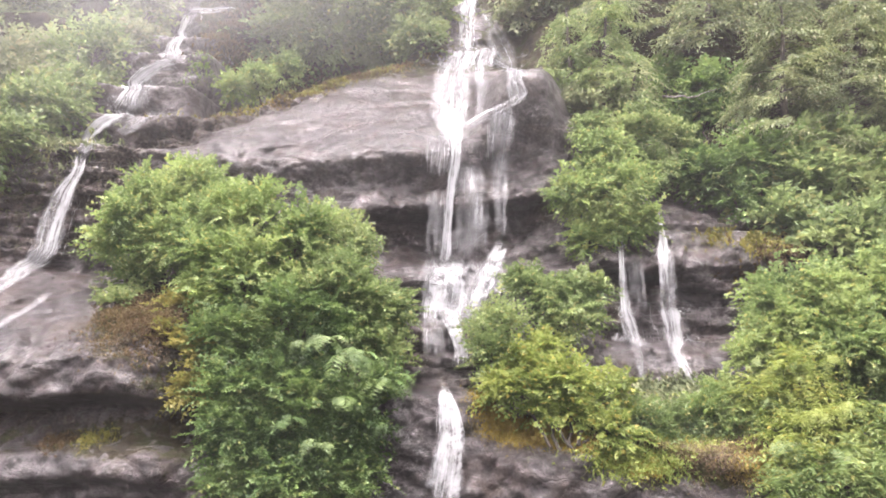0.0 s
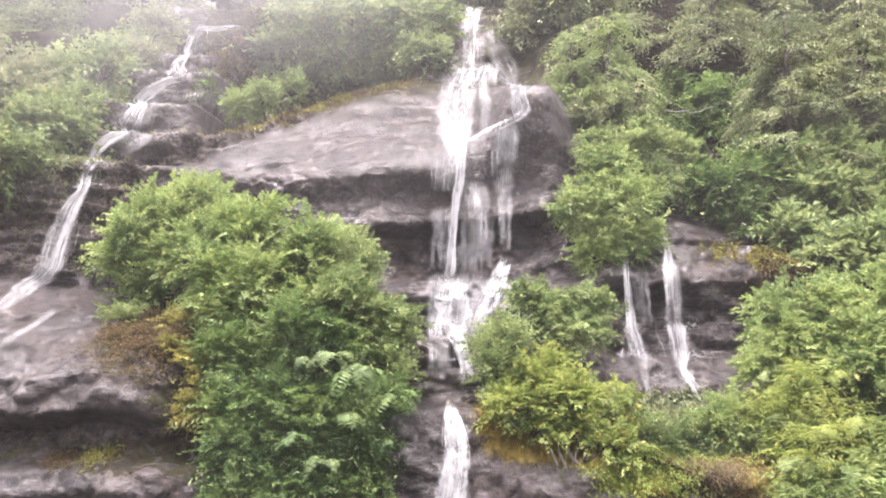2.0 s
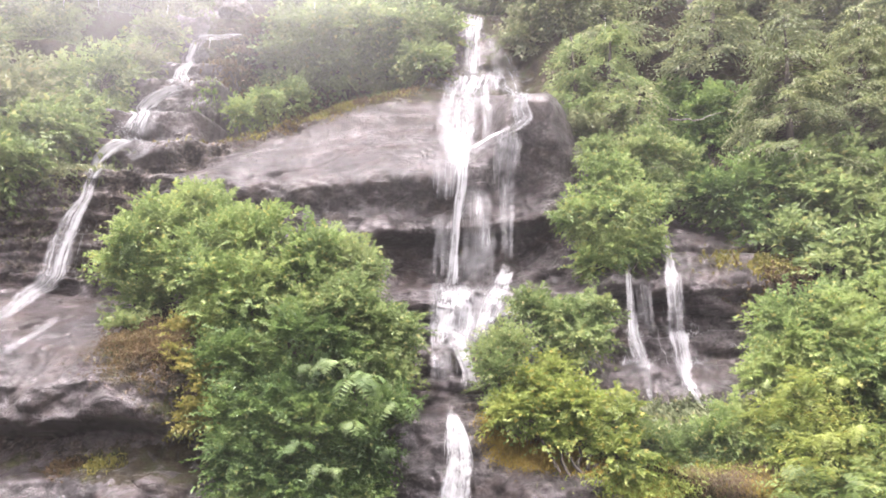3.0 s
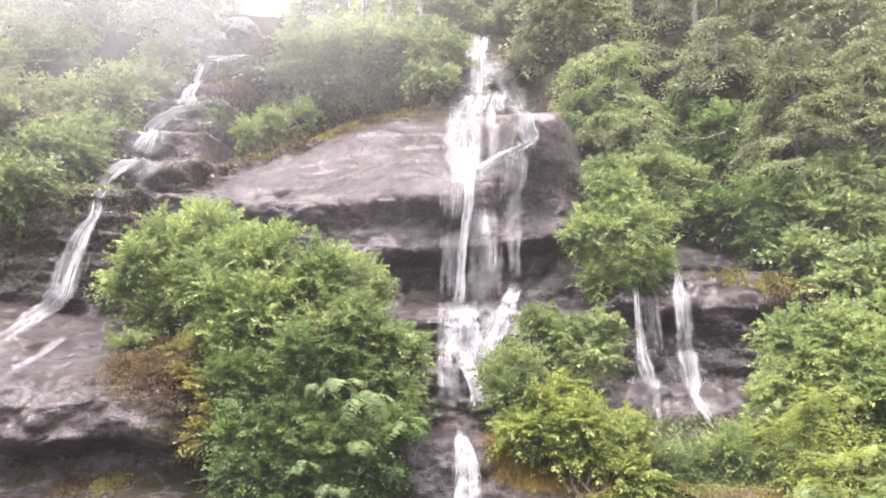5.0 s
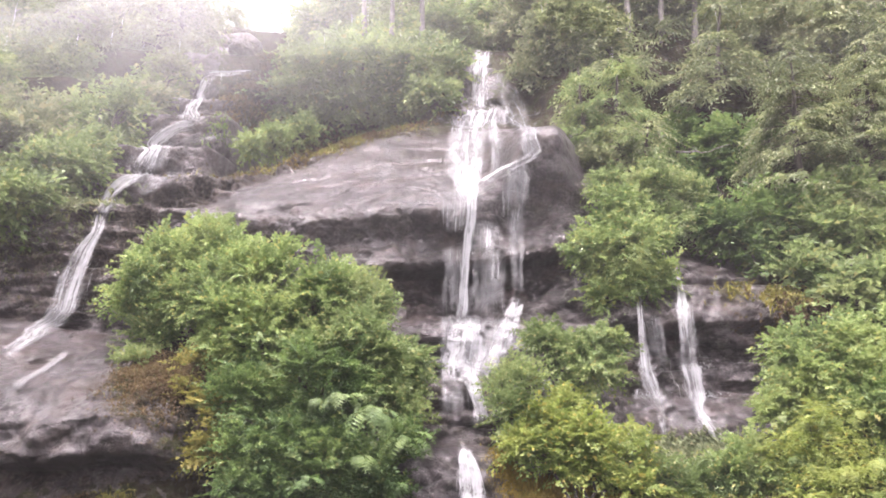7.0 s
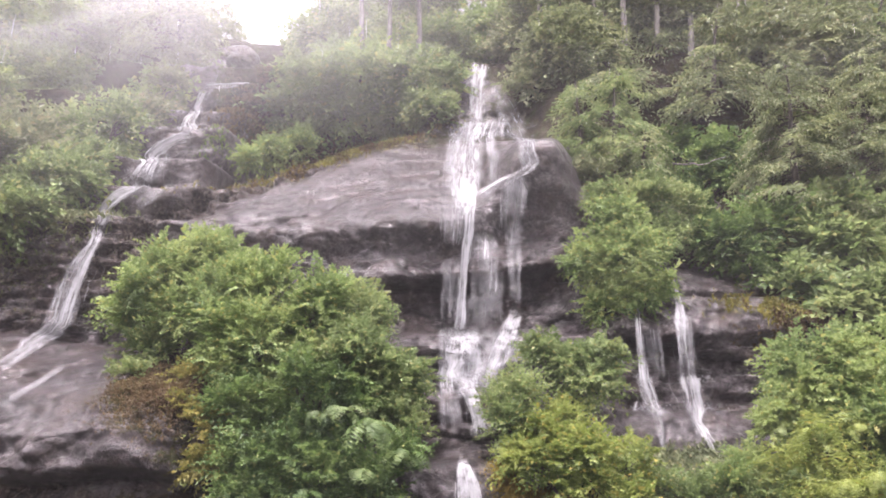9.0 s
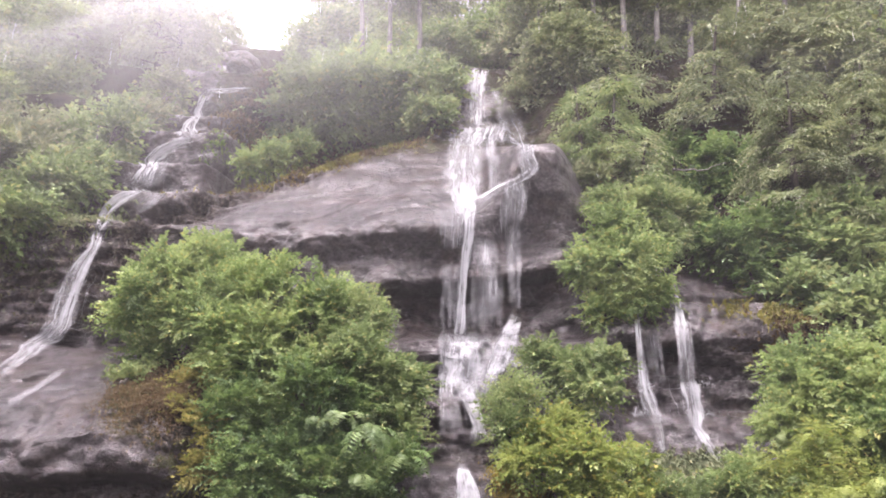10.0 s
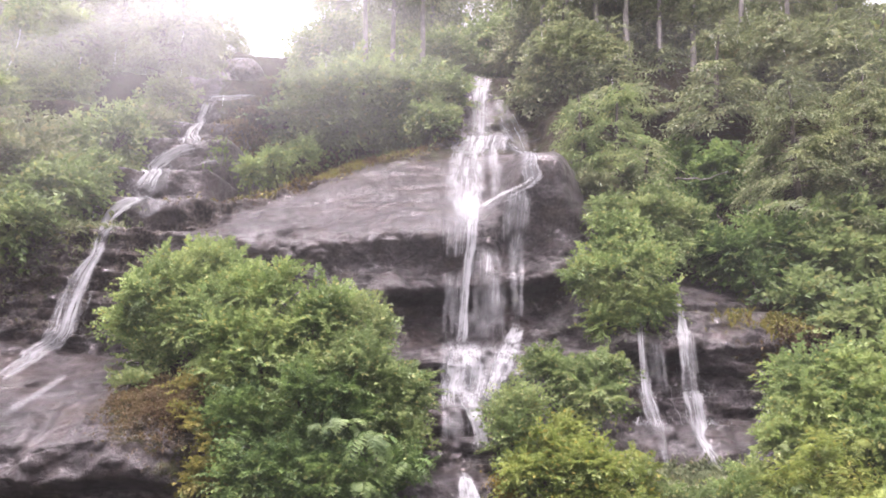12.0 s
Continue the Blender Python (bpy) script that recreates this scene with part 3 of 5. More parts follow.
def stream(lines, parent, name, material, off=0.07, cols=14, step=0.06, seed=0, label=""):
    """A sheet of water down the rock. Lines: (x, z, half width, amount) from top to bottom. Water never turns back under an overhang."""
    x, z, half, amount = (np.array(c, float) for c in zip(*lines))
    run = np.r_[0, np.cumsum(np.hypot(np.diff(x), np.diff(z)))]
    s = np.arange(0, run[-1], step)
    rng = np.random.default_rng(seed)
    cx, cz, hw, am = (np.interp(s, run, c) for c in (x, z, half, amount))
    u = np.linspace(-1, 1, cols)
    side_x, side_z = (np.convolve(np.pad(c, 5, "edge"), np.ones(11) / 11, "valid") for c in (-np.gradient(cz, step), np.gradient(cx, step)))
    across = hw[:, None] * u * (1 + 0.3 * rough(s[:, None] * 2.2, np.sign(u) * 1.5 + seed, seed, 3))
    px = cx[:, None] + across * np.maximum(side_x, 0.45)[:, None]
    pz = cz[:, None] + across * 0.8 * side_z[:, None]
    bed = face(px, pz) - off
    py = np.minimum.accumulate(bed + 0.004 * np.arange(len(s))[:, None], 0) - 0.004 * np.arange(len(s))[:, None]
    soft = np.pad(py, ((4, 4), (1, 1)), "edge")
    soft = sum(soft[k:k + len(s)] for k in range(9)) / 9
    soft = (soft[:, :-2] + soft[:, 1:-1] + soft[:, 2:]) / 3
    py = np.minimum(soft, bed + 0.5 * off) - 0.02 * rough(px * 5, s[:, None] * 0.6 + 0 * u, seed + 4, 2)
    me = mesh_of(name, np.stack([px, py, pz], -1).reshape(-1, 3), grid_faces(len(s), cols), material, True)
    side = np.clip(3.2 * (1 - np.abs(u)), 0, 1) ** 0.6
    ends = np.clip(s / 0.25, 0, 1) * np.clip((s[-1] - s) / 0.35, 0, 1)
    store = me.attributes.new("amount", "FLOAT", "POINT")
    store.data.foreach_set("value", (am[:, None] * side * (0.55 + 0.45 * ends[:, None])).astype(np.float32).ravel())
    flow = np.stack([hw[:, None] * u + 0 * px, s[:, None] + 0 * px], -1).reshape(-1, 2)
    loops = np.zeros(len(me.loops), np.int32)
    me.loops.foreach_get("vertex_index", loops)
    uv = me.uv_layers.new(name="flow")
    uv.data.foreach_set("uv", (flow[loops] + seed * 3.7).astype(np.float32).ravel())
    return part_of(name, me, parent, label)


def strands(lines, parent, name, count, thick, seed=0, off=0.12, length=(0.25, 1.1), label=""):
    """Bright ropes and threads of white water running down a fall."""
    x, z, half, amount = (np.array(c, float) for c in zip(*lines))
    run = np.r_[0, np.cumsum(np.hypot(np.diff(x), np.diff(z)))]
    rng = np.random.default_rng(seed)
    limbs = []
    for _ in range(int(0.9 * count)):
        size = rng.uniform(*length)
        a = rng.uniform(-0.2, max(0.0, run[-1] - 0.3 * size))
        s = np.arange(max(a, 0), min(a + size, run[-1]), 0.09)
        if len(s) < 4:
            continue
        lane = rng.uniform(-0.95, 0.95)
        cx, cz, hw = (np.interp(s, run, c) for c in (x, z, half))
        px = cx + hw * lane + 0.012 * rng.normal(0, 1, len(s)).cumsum() * 0.5
        py = face(px, cz) - off * rng.uniform(0.5, 1.2)
        py = np.minimum.accumulate(py)
        w = 0.3 * thick * rng.uniform(0.35, 1.2) * np.sin(np.pi * np.linspace(0.04, 0.97, len(s))) ** 0.6
        limbs.append((np.stack([px, py, cz], 1), w * rng.uniform(0.7, 1.3, len(s))))
    verts, faces = tubes(limbs, 4)
    ob = part_of(name, mesh_of(name, verts, faces, DROPS, True), parent, label, "stuff")
    return ob


def spray(parent, centres, count, seed, size=0.014, name="spray"):
    """Loose drops thrown up where water strikes a ledge: (x, z, half width, half height)."""
    rng = np.random.default_rng(seed)
    verts, k = [], np.array([[0, 2, 4], [2, 1, 4], [1, 3, 4], [3, 0, 4], [2, 0, 5], [1, 2, 5], [3, 1, 5], [0, 3, 5]])
    axis = np.array([[1, 0, 0], [-1, 0, 0], [0, 1, 0], [0, -1, 0], [0, 0, 1.6], [0, 0, -1.6]])
    for x0, z0, rx, rz in centres:
        x, z = x0 + rng.normal(0, 0.5, count) * rx, z0 + rng.normal(0, 0.5, count) * rz
        at = surface(x, z, 0.1)
        at[:, 1] -= np.abs(rng.normal(0, 0.12, count))
        verts.append((at[:, None] + axis * (size * rng.uniform(0.4, 1.4, (count, 1, 1)))).reshape(-1, 3))
    verts = np.concatenate(verts)
    faces = (np.arange(0, len(verts), 6)[:, None, None] + k).reshape(-1, 3)
    return part_of(name, mesh_of(name, verts, faces, DROPS), parent, "fine white drops of spray", "stuff")


def fallen_branch(label, a, b, thick, seed):
    """A bare crooked branch caught on the slope, with a few broken side twigs."""
    rng = np.random.default_rng(seed)
    line = bend(a, b, -0.08, rng, 9)
    lines = [(line, np.linspace(thick, thick * 0.35, 9))]
    for k in (3, 5, 6):
        lines.append((bend(line[k], line[k] + rng.normal(0, 0.3, 3) * [1, 0.4, 0.6], 0.05, rng, 4), np.linspace(thick * 0.4, thick * 0.15, 4)))
    return tagged(new("fallen_branch", mesh_of("fallen_branch", *tubes(lines, 6), PALE_BARK, True)), label, "branch")


def boulder(label, place, size, seed):
    """A weathered block of rock: a faceted ball cut by planes and roughened."""
    rng = np.random.default_rng(seed)
    bm = bmesh.new()
    bmesh.ops.create_icosphere(bm, subdivisions=4, radius=1.0)
    cuts = [(directions(rng, 1)[0], rng.uniform(0.55, 0.85)) for _ in range(9)]
    for v in bm.verts:
        c = np.array(v.co)
        for d, far in cuts:
            over = c @ d - far
            if over > 0:
                c = c - d * over * 0.92
        c = c * (1 + 0.05 * float(rough(c[0] * 3 + seed, c[2] * 3 + c[1], seed, 3)))
        v.co = Vector(c * np.array(size))
    for f in bm.faces:
        f.smooth = True
    me = bpy.data.meshes.new("boulder")
    bm.to_mesh(me)
    bm.free()
    me.materials.append(ROCK)
    me.attributes.new("broken", "FLOAT", "POINT").data.foreach_set("value", np.full(len(me.vertices), 0.6, np.float32))
    ob = new("boulder", me)
    ob.location = place
    ob.rotation_euler = (rng.uniform(-0.4, 0.4), rng.uniform(-0.4, 0.4), rng.uniform(0, 6))
    return tagged(ob, label, "boulder", "boulders on the rim")


# ---- ground and rock face ----
def spaced(*pieces):
    """Coordinates with a spacing of their own on each stretch: (from, to, step)."""
    return np.unique(np.concatenate([np.arange(a, b + 1e-6, c) for a, b, c in pieces]).round(4))


gx = spaced((-80, -40, 4), (-40, -16, 0.6), (-16, -11, 0.12), (-11, 11, 0.055), (11, 16, 0.12), (16, 40, 0.6), (40, 80, 4))
gz = spaced((-1, 0.4, 0.2), (0.4, 10.5, 0.05), (10.5, 19, 0.085), (19, 36, 0.4))
GX, GZ = np.meshgrid(gx, gz)
GY = face(GX, GZ)
rock = mesh_of("rock_face", np.stack([GX, GY, GZ], -1).reshape(-1, 3), grid_faces(len(gz), len(gx)), ROCK, True)


def cover_of(x, z):
    """Where moss, soil and roots lie on the rock."""
    c = 0.9 * ease(14.6, 15.6, z) + 0.9 * ease(3.9, 4.6, x) * ease(7.7, 8.6, z)
    c = c + 0.8 * ease(-9.8, -11.2, x) * ease(9.0, 10.0, z) + 0.75 * ease(-7.6, -6.2, x) * ease(13.0, 13.8, z)
    c = c + 0.75 * bump(x, z, -5.6, 4.7, 1.1, 1.2) + 0.8 * bump(x, z, -3.2, 4.0, 2.2, 3.0)
    c = c + 0.7 * ease(7.2, 8.2, x) + 0.75 * ease(1.2, 2.0, x) * bump(x, z, 4.0, 2.2, 4.5, 0.75)
    c = c + 0.6 * bump(x, z, -2.6, 13.1, 2.4, 0.45) + 0.42 * bump(x, z, -10.4, 7.6, 1.4, 1.5) + 0.5 * bump(x, z, -6.5, 1.9, 2.5, 0.5) + 0.6 * bump(x, z, 5.4, 1.5, 1.6, 0.8)
    c = c * (1 - bump(x, z, -9.2, 17.5, 1.2, 4.0)) * (1 - 0.9 * bump(x, z, 1.2, 16.5, 1.4, 2.6))
    return np.clip(c, 0, 1)


rock.attributes.new("cover", "FLOAT", "POINT").data.foreach_set("value", cover_of(GX, GZ).astype(np.float32).ravel())


def broken_of(x, z):
    """Where the stone is broken, dark and crusted instead of washed smooth."""
    b = 0.8 * np.exp(-((z - (9.9 + 0.9 * (x + 6.4))) / 0.75) ** 2) * ease(-8.2, -7.4, x) * (1 - ease(-4.0, -2.6, x))
    b = b + 0.45 * (1 - ease(-7.6, -6.4, x)) * ease(5.9, 6.2, z) * (1 - ease(9.0, 9.8, z)) + 0.35 * bump(x, z, -4.0, 8.0, 1.5, 0.8)
    return b + 0.5 * (1 - ease(-4.5, -3.0, x)) * ease(1.7, 1.9, z) * (1 - ease(2.4, 2.6, z)) + 0.4 * ease(4.6, 5.2, x) * bump(x, z, 6.0, 1.4, 1.8, 0.6)


rock.attributes.new("broken", "FLOAT", "POINT").data.foreach_set("value", broken_of(GX, GZ).astype(np.float32).ravel())
tagged(new("rock_face", rock), "wet violet-grey rock face with ledges, courses and moss", "cliff", kind="structure")
ground_x, ground_y = np.meshgrid(spaced((-600, -60, 60), (-60, 60, 3), (60, 600, 60)), spaced((-600, -60, 60), (-60, 15, 1.5), (15, 600, 45)))
ground = mesh_of("ground", np.stack([ground_x, ground_y, 0.05 * rough(ground_x * 0.3, ground_y * 0.3, 2, 3)], -1).reshape(-1, 3), grid_faces(*ground_x.shape), GRAVEL, True)
tagged(new("ground", ground), "level wet gravel ground at the foot of the cliff", "ground", kind="structure")


def rain(count, near, far, seed):
    """Rain falling before the slope: short, hair-thin pale threads of water."""
    rng = np.random.default_rng(seed)
    x, z = rng.uniform(-22, 18, count), rng.uniform(13, 34, count)
    top = np.stack([x, 19 + 0.68 * (z - 11) - rng.uniform(near, far, count), z], 1)
    fall = np.stack([rng.normal(0.02, 0.03, count), rng.normal(-0.05, 0.05, count), -np.ones(count)], 1) * rng.uniform(0.3, 0.9, (count, 1))
    half = np.array([0.0022, 0, 0]) * rng.uniform(0.6, 1.5, (count, 1))
    mid = top + fall * 0.5
    verts = np.stack([top, mid + half, top + fall, mid - half], 1).reshape(-1, 3)
    tagged(new("rain", mesh_of("rain", verts, np.arange(4 * count).reshape(-1, 4), RAIN)), "fine pale threads of rain falling before the wooded slope", "rain", kind="stuff")


def mist_bank(label, off, thick, seed):
    """A bank of mist lying along the slope, off metres before it: denser higher up and on the side of the gully."""
    mx, mz = np.meshgrid(np.arange(-34, 26, 0.5), np.arange(0, 44, 0.5))
    my = np.maximum(19 + 0.68 * (mz - 11), 15.5) - off + 0.8 * rough(mx * 0.12, mz * 0.12, seed, 3)
    # density adds haze; the (-8.5, 26) bump imitates glow around the sky notch
    dense = 0.022 + ease(6, 20, mz) * (0.035 + 0.48 * ease(3, -10, mx)) + 0.75 * bump(mx, mz, -8.5, 26, 5, 6) + 0.24 * bump(mx, mz, -5.5, 16.5, 4, 4) + 0.08 * ease(17, 24, mz)
    dense = thick * dense * (1 + 0.2 * rough(mx * 0.2, mz * 0.2, seed + 5, 3))
    me = mesh_of("mist", np.stack([mx, my, mz], -1).reshape(-1, 3), grid_faces(*mx.shape), MIST, True)
    me.attributes.new("thickness", "FLOAT", "POINT").data.foreach_set("value", dense.astype(np.float32).ravel())
    return tagged(new("mist", me), label, "mist", kind="stuff")


rain(420, 0.5, 7.0, 1)
for off, thick in ((0.4, 0.2), (2.6, 0.18), (5.5, 0.16)):
    mist_bank("thin pale mist drifting before the wooded slope", off, thick, 1 + int(off))


# ---- waterfalls ----
main_fall = thing("waterfall", (0.52, 14.95, 2.61), "tall white waterfall dropping in tiers down the rock", "waterfall")
BRINK = [(1.50, 18.62, 0.37, 0.62), (1.41, 17.88, 0.38, 0.68), (1.29, 16.40, 0.37, 0.62), (1.21, 15.14, 0.32, 0.56), (1.40, 14.81, 0.61, 0.50)]
LIP = [(1.52, 15.06, 0.50, 0.45), (1.51, 14.83, 0.82, 0.66), (1.42, 14.53, 0.92, 0.62), (1.28, 13.92, 0.94, 0.42)]
FAN = [(1.92, 17.07, 0.15, 0.40), (2.24, 15.78, 0.40, 0.42), (2.48, 14.78, 0.46, 0.42), (2.51, 13.76, 0.38, 0.40)]
SHEET = [(0.94, 14.76, 0.68, 0.55), (0.79, 13.83, 0.72, 0.57), (0.68, 12.30, 0.66, 0.60), (0.59, 10.76, 0.55, 0.66), (0.61, 9.86, 0.37, 0.80), (0.65, 9.37, 0.22, 0.80)]
SHEET_RIGHT = [(1.65, 14.50, 0.18, 0.66), (1.56, 12.72, 0.16, 0.60), (1.44, 10.93, 0.14, 0.60), (1.35, 10.21, 0.13, 0.60)]
LOOP = [(2.04, 14.29, 0.21, 0.40), (2.51, 13.69, 0.20, 0.44), (2.27, 10.91, 0.18, 0.46), (2.39, 10.56, 0.19, 0.50), (2.19, 10.31, 0.16, 0.54), (1.84, 10.11, 0.15, 0.56), (1.44, 9.90, 0.15, 0.58), (1.09, 9.67, 0.15, 0.64), (0.83, 9.44, 0.18, 0.70)]
FRINGE_LEFT = [(0.36, 9.77, 0.39, 0.50), (0.31, 9.00, 0.37, 0.40), (0.27, 8.39, 0.33, 0.30)]
FRINGE_RIGHT = [(1.90, 10.33, 0.39, 0.60), (1.86, 9.76, 0.37, 0.48), (1.79, 8.99, 0.33, 0.36)]
FRINGE_TOP = [(2.60, 13.75, 0.27, 0.50), (2.18, 10.85, 0.22, 0.50), (2.25, 10.29, 0.19, 0.50)]
ROPE = [(0.74, 9.74, 0.18, 0.80), (0.70, 8.90, 0.15, 0.76), (0.61, 8.29, 0.12, 0.80), (0.54, 7.69, 0.12, 0.75), (0.49, 7.10, 0.12, 0.72), (0.45, 6.59, 0.14, 0.72), (0.42, 6.20, 0.19, 0.80)]
VEIL_LEFT = [(0.30, 8.14, 0.31, 0.55), (0.27, 7.45, 0.31, 0.45), (0.24, 6.35, 0.34, 0.40)]
VEIL_MID = [(1.12, 8.84, 0.42, 0.55), (1.09, 7.95, 0.41, 0.45), (1.03, 6.28, 0.50, 0.40)]
VEIL_RIGHT = [(1.93, 9.40, 0.24, 0.55), (1.83, 8.37, 0.21, 0.45), (1.78, 6.80, 0.18, 0.40)]
STEPS = [(0.50, 6.42, 0.51, 0.62), (0.47, 5.42, 0.41, 0.72), (0.43, 5.02, 0.46, 0.72), (0.36, 4.62, 0.50, 0.74), (0.39, 4.15, 0.46, 0.66)]
CHUTE_LOW = [(0.52, 4.34, 0.21, 0.70), (0.54, 4.18, 0.19, 0.72), (0.56, 4.09, 0.18, 0.74), (0.59, 4.00, 0.16, 0.76), (0.62, 3.91, 0.15, 0.78), (0.65, 3.81, 0.15, 0.77), (0.67, 3.70, 0.15, 0.76), (0.69, 3.59, 0.15, 0.75), (0.68, 3.46, 0.17, 0.67), (0.68, 3.36, 0.20, 0.58), (0.67, 3.26, 0.23, 0.50)]
STEPS_VEIL = [(1.09, 6.32, 0.62, 0.50), (0.90, 5.38, 0.57, 0.50), (0.72, 4.77, 0.53, 0.50), (0.61, 4.26, 0.42, 0.46)]
STEPS_LEFT = [(0.07, 6.34, 0.20, 0.50), (0.03, 5.10, 0.14, 0.45), (-0.02, 4.59, 0.12, 0.40)]
LEDGE_VEIL = [(0.15, 4.18, 0.30, 0.42), (0.17, 3.84, 0.32, 0.36), (0.21, 3.40, 0.29, 0.30)]
STEPS_RIGHT = [(1.87, 6.77, 0.19, 0.70), (1.67, 6.32, 0.26, 0.70), (1.34, 5.45, 0.24, 0.65), (1.12, 4.90, 0.19, 0.60), (0.95, 4.40, 0.17, 0.50)]
CURTAIN = [(1.77, 6.43, 0.14, 0.45), (1.53, 5.41, 0.19, 0.40), (1.35, 4.68, 0.17, 0.34)]
FOOT = [(0.33, 2.95, 0.04, 0.74), (0.37, 2.73, 0.14, 0.74), (0.43, 2.39, 0.23, 0.72), (0.46, 2.04, 0.28, 0.70), (0.43, 1.65, 0.31, 0.70), (0.35, 1.27, 0.35, 0.70), (0.28, 0.85, 0.39, 0.70)]
brink_part = stream(BRINK, main_fall, "cascade", FALL, seed=16, label="white water over the brink")
strands(BRINK, brink_part, "water_threads", 24, 0.016, seed=56)
lip_part = stream(LIP, main_fall, "cascade", FALL, seed=17, label="white lip of water on a ledge")
strands(LIP, lip_part, "water_threads", 16, 0.014, seed=57)
fan_part = stream(FAN, main_fall, "water_veil", VEIL, seed=18, label="thin film over smooth rock")
strands(FAN, fan_part, "water_threads", 10, 0.008, seed=58)
sheet_part = stream(SHEET, main_fall, "cascade", FALL, seed=19, label="broad sheet of white water")
strands(SHEET, sheet_part, "water_threads", 60, 0.018, seed=59)
sheet_right_part = stream(SHEET_RIGHT, main_fall, "cascade", FALL, seed=20, label="narrow white chute")
strands(SHEET_RIGHT, sheet_right_part, "water_threads", 14, 0.014, seed=60)
loop_part = stream(LOOP, main_fall, "cascade", FALL, seed=21, label="white water curling round a bulge")
strands(LOOP, loop_part, "water_threads", 8, 0.012, seed=61)
fringe_left_part = stream(FRINGE_LEFT, main_fall, "water_veil", VEIL, seed=22, label="fringe of falling threads")
strands(FRINGE_LEFT, fringe_left_part, "water_threads", 34, 0.012, seed=62)
fringe_right_part = stream(FRINGE_RIGHT, main_fall, "water_veil", VEIL, seed=23, label="fringe of falling threads")
strands(FRINGE_RIGHT, fringe_right_part, "water_threads", 30, 0.012, seed=63)
fringe_top_part = stream(FRINGE_TOP, main_fall, "water_veil", VEIL, seed=24, label="fringe of falling threads")
strands(FRINGE_TOP, fringe_top_part, "water_threads", 16, 0.01, seed=64)
rope_part = stream(ROPE, main_fall, "cascade", FALL, seed=25, label="narrow rope of white water")
strands(ROPE, rope_part, "water_threads", 24, 0.018, seed=65)
veil_left_part = stream(VEIL_LEFT, main_fall, "water_veil", VEIL, seed=26, label="thin veil of water")
strands(VEIL_LEFT, veil_left_part, "water_threads", 26, 0.009, seed=66)
veil_mid_part = stream(VEIL_MID, main_fall, "water_veil", VEIL, seed=27, label="thin veil of water")
strands(VEIL_MID, veil_mid_part, "water_threads", 24, 0.008, seed=67)
veil_right_part = stream(VEIL_RIGHT, main_fall, "water_veil", VEIL, seed=28, label="thin veil of water")
strands(VEIL_RIGHT, veil_right_part, "water_threads", 26, 0.009, seed=68)
steps_part = stream(STEPS, main_fall, "cascade", FOAM, seed=29, label="white water over steps")
strands(STEPS, steps_part, "water_threads", 18, 0.014, seed=69)
chute_low_part = stream(CHUTE_LOW, main_fall, "cascade", FOAM, seed=30, label="bright chute below the steps")
strands(CHUTE_LOW, chute_low_part, "water_threads", 16, 0.016, seed=70)
steps_veil_part = stream(STEPS_VEIL, main_fall, "water_veil", VEIL, seed=31, label="broken film over steps")
strands(STEPS_VEIL, steps_veil_part, "water_threads", 30, 0.01, seed=71)
steps_left_part = stream(STEPS_LEFT, main_fall, "water_veil", VEIL, seed=32, label="thin veil of water")
strands(STEPS_LEFT, steps_left_part, "water_threads", 10, 0.008, seed=72)
ledge_veil_part = stream(LEDGE_VEIL, main_fall, "water_veil", VEIL, seed=33, label="film over a dark ledge")
strands(LEDGE_VEIL, ledge_veil_part, "water_threads", 14, 0.008, seed=73)
steps_right_part = stream(STEPS_RIGHT, main_fall, "cascade", FOAM, seed=34, label="slanting white chute")
strands(STEPS_RIGHT, steps_right_part, "water_threads", 26, 0.016, seed=74)
curtain_part = stream(CURTAIN, main_fall, "water_veil", VEIL, seed=35, label="thin curtain of water")
strands(CURTAIN, curtain_part, "water_threads", 14, 0.009, seed=75)
foot_part = stream(FOOT, main_fall, "cascade", FOAM, seed=36, label="lowest white chute")
strands(FOOT, foot_part, "water_threads", 16, 0.012, seed=76)
left_fall = thing("waterfall", (-8.96, 18.48, 5.94), "slim white stream tumbling down a gully of ledges", "waterfall")
GULLY_TOP = [(-7.00, 16.96, 0.17, 0.57), (-7.15, 16.92, 0.17, 0.58), (-7.31, 16.88, 0.16, 0.59), (-7.46, 16.84, 0.16, 0.61), (-7.61, 16.80, 0.15, 0.62), (-7.78, 16.78, 0.15, 0.63), (-7.96, 16.77, 0.15, 0.65), (-8.13, 16.75, 0.15, 0.66), (-8.30, 16.74, 0.15, 0.67), (-8.49, 16.63, 0.20, 0.72)]
GULLY = [(-8.53, 16.78, 0.20, 0.72), (-8.56, 16.58, 0.20, 0.74), (-8.60, 16.42, 0.20, 0.75), (-8.62, 16.20, 0.20, 0.77), (-8.70, 15.98, 0.21, 0.77), (-8.31, 15.01, 0.21, 0.77), (-8.39, 14.87, 0.24, 0.77), (-8.45, 14.71, 0.27, 0.77), (-8.47, 14.49, 0.30, 0.77), (-7.92, 13.41, 0.34, 0.74), (-7.97, 13.24, 0.39, 0.72)]
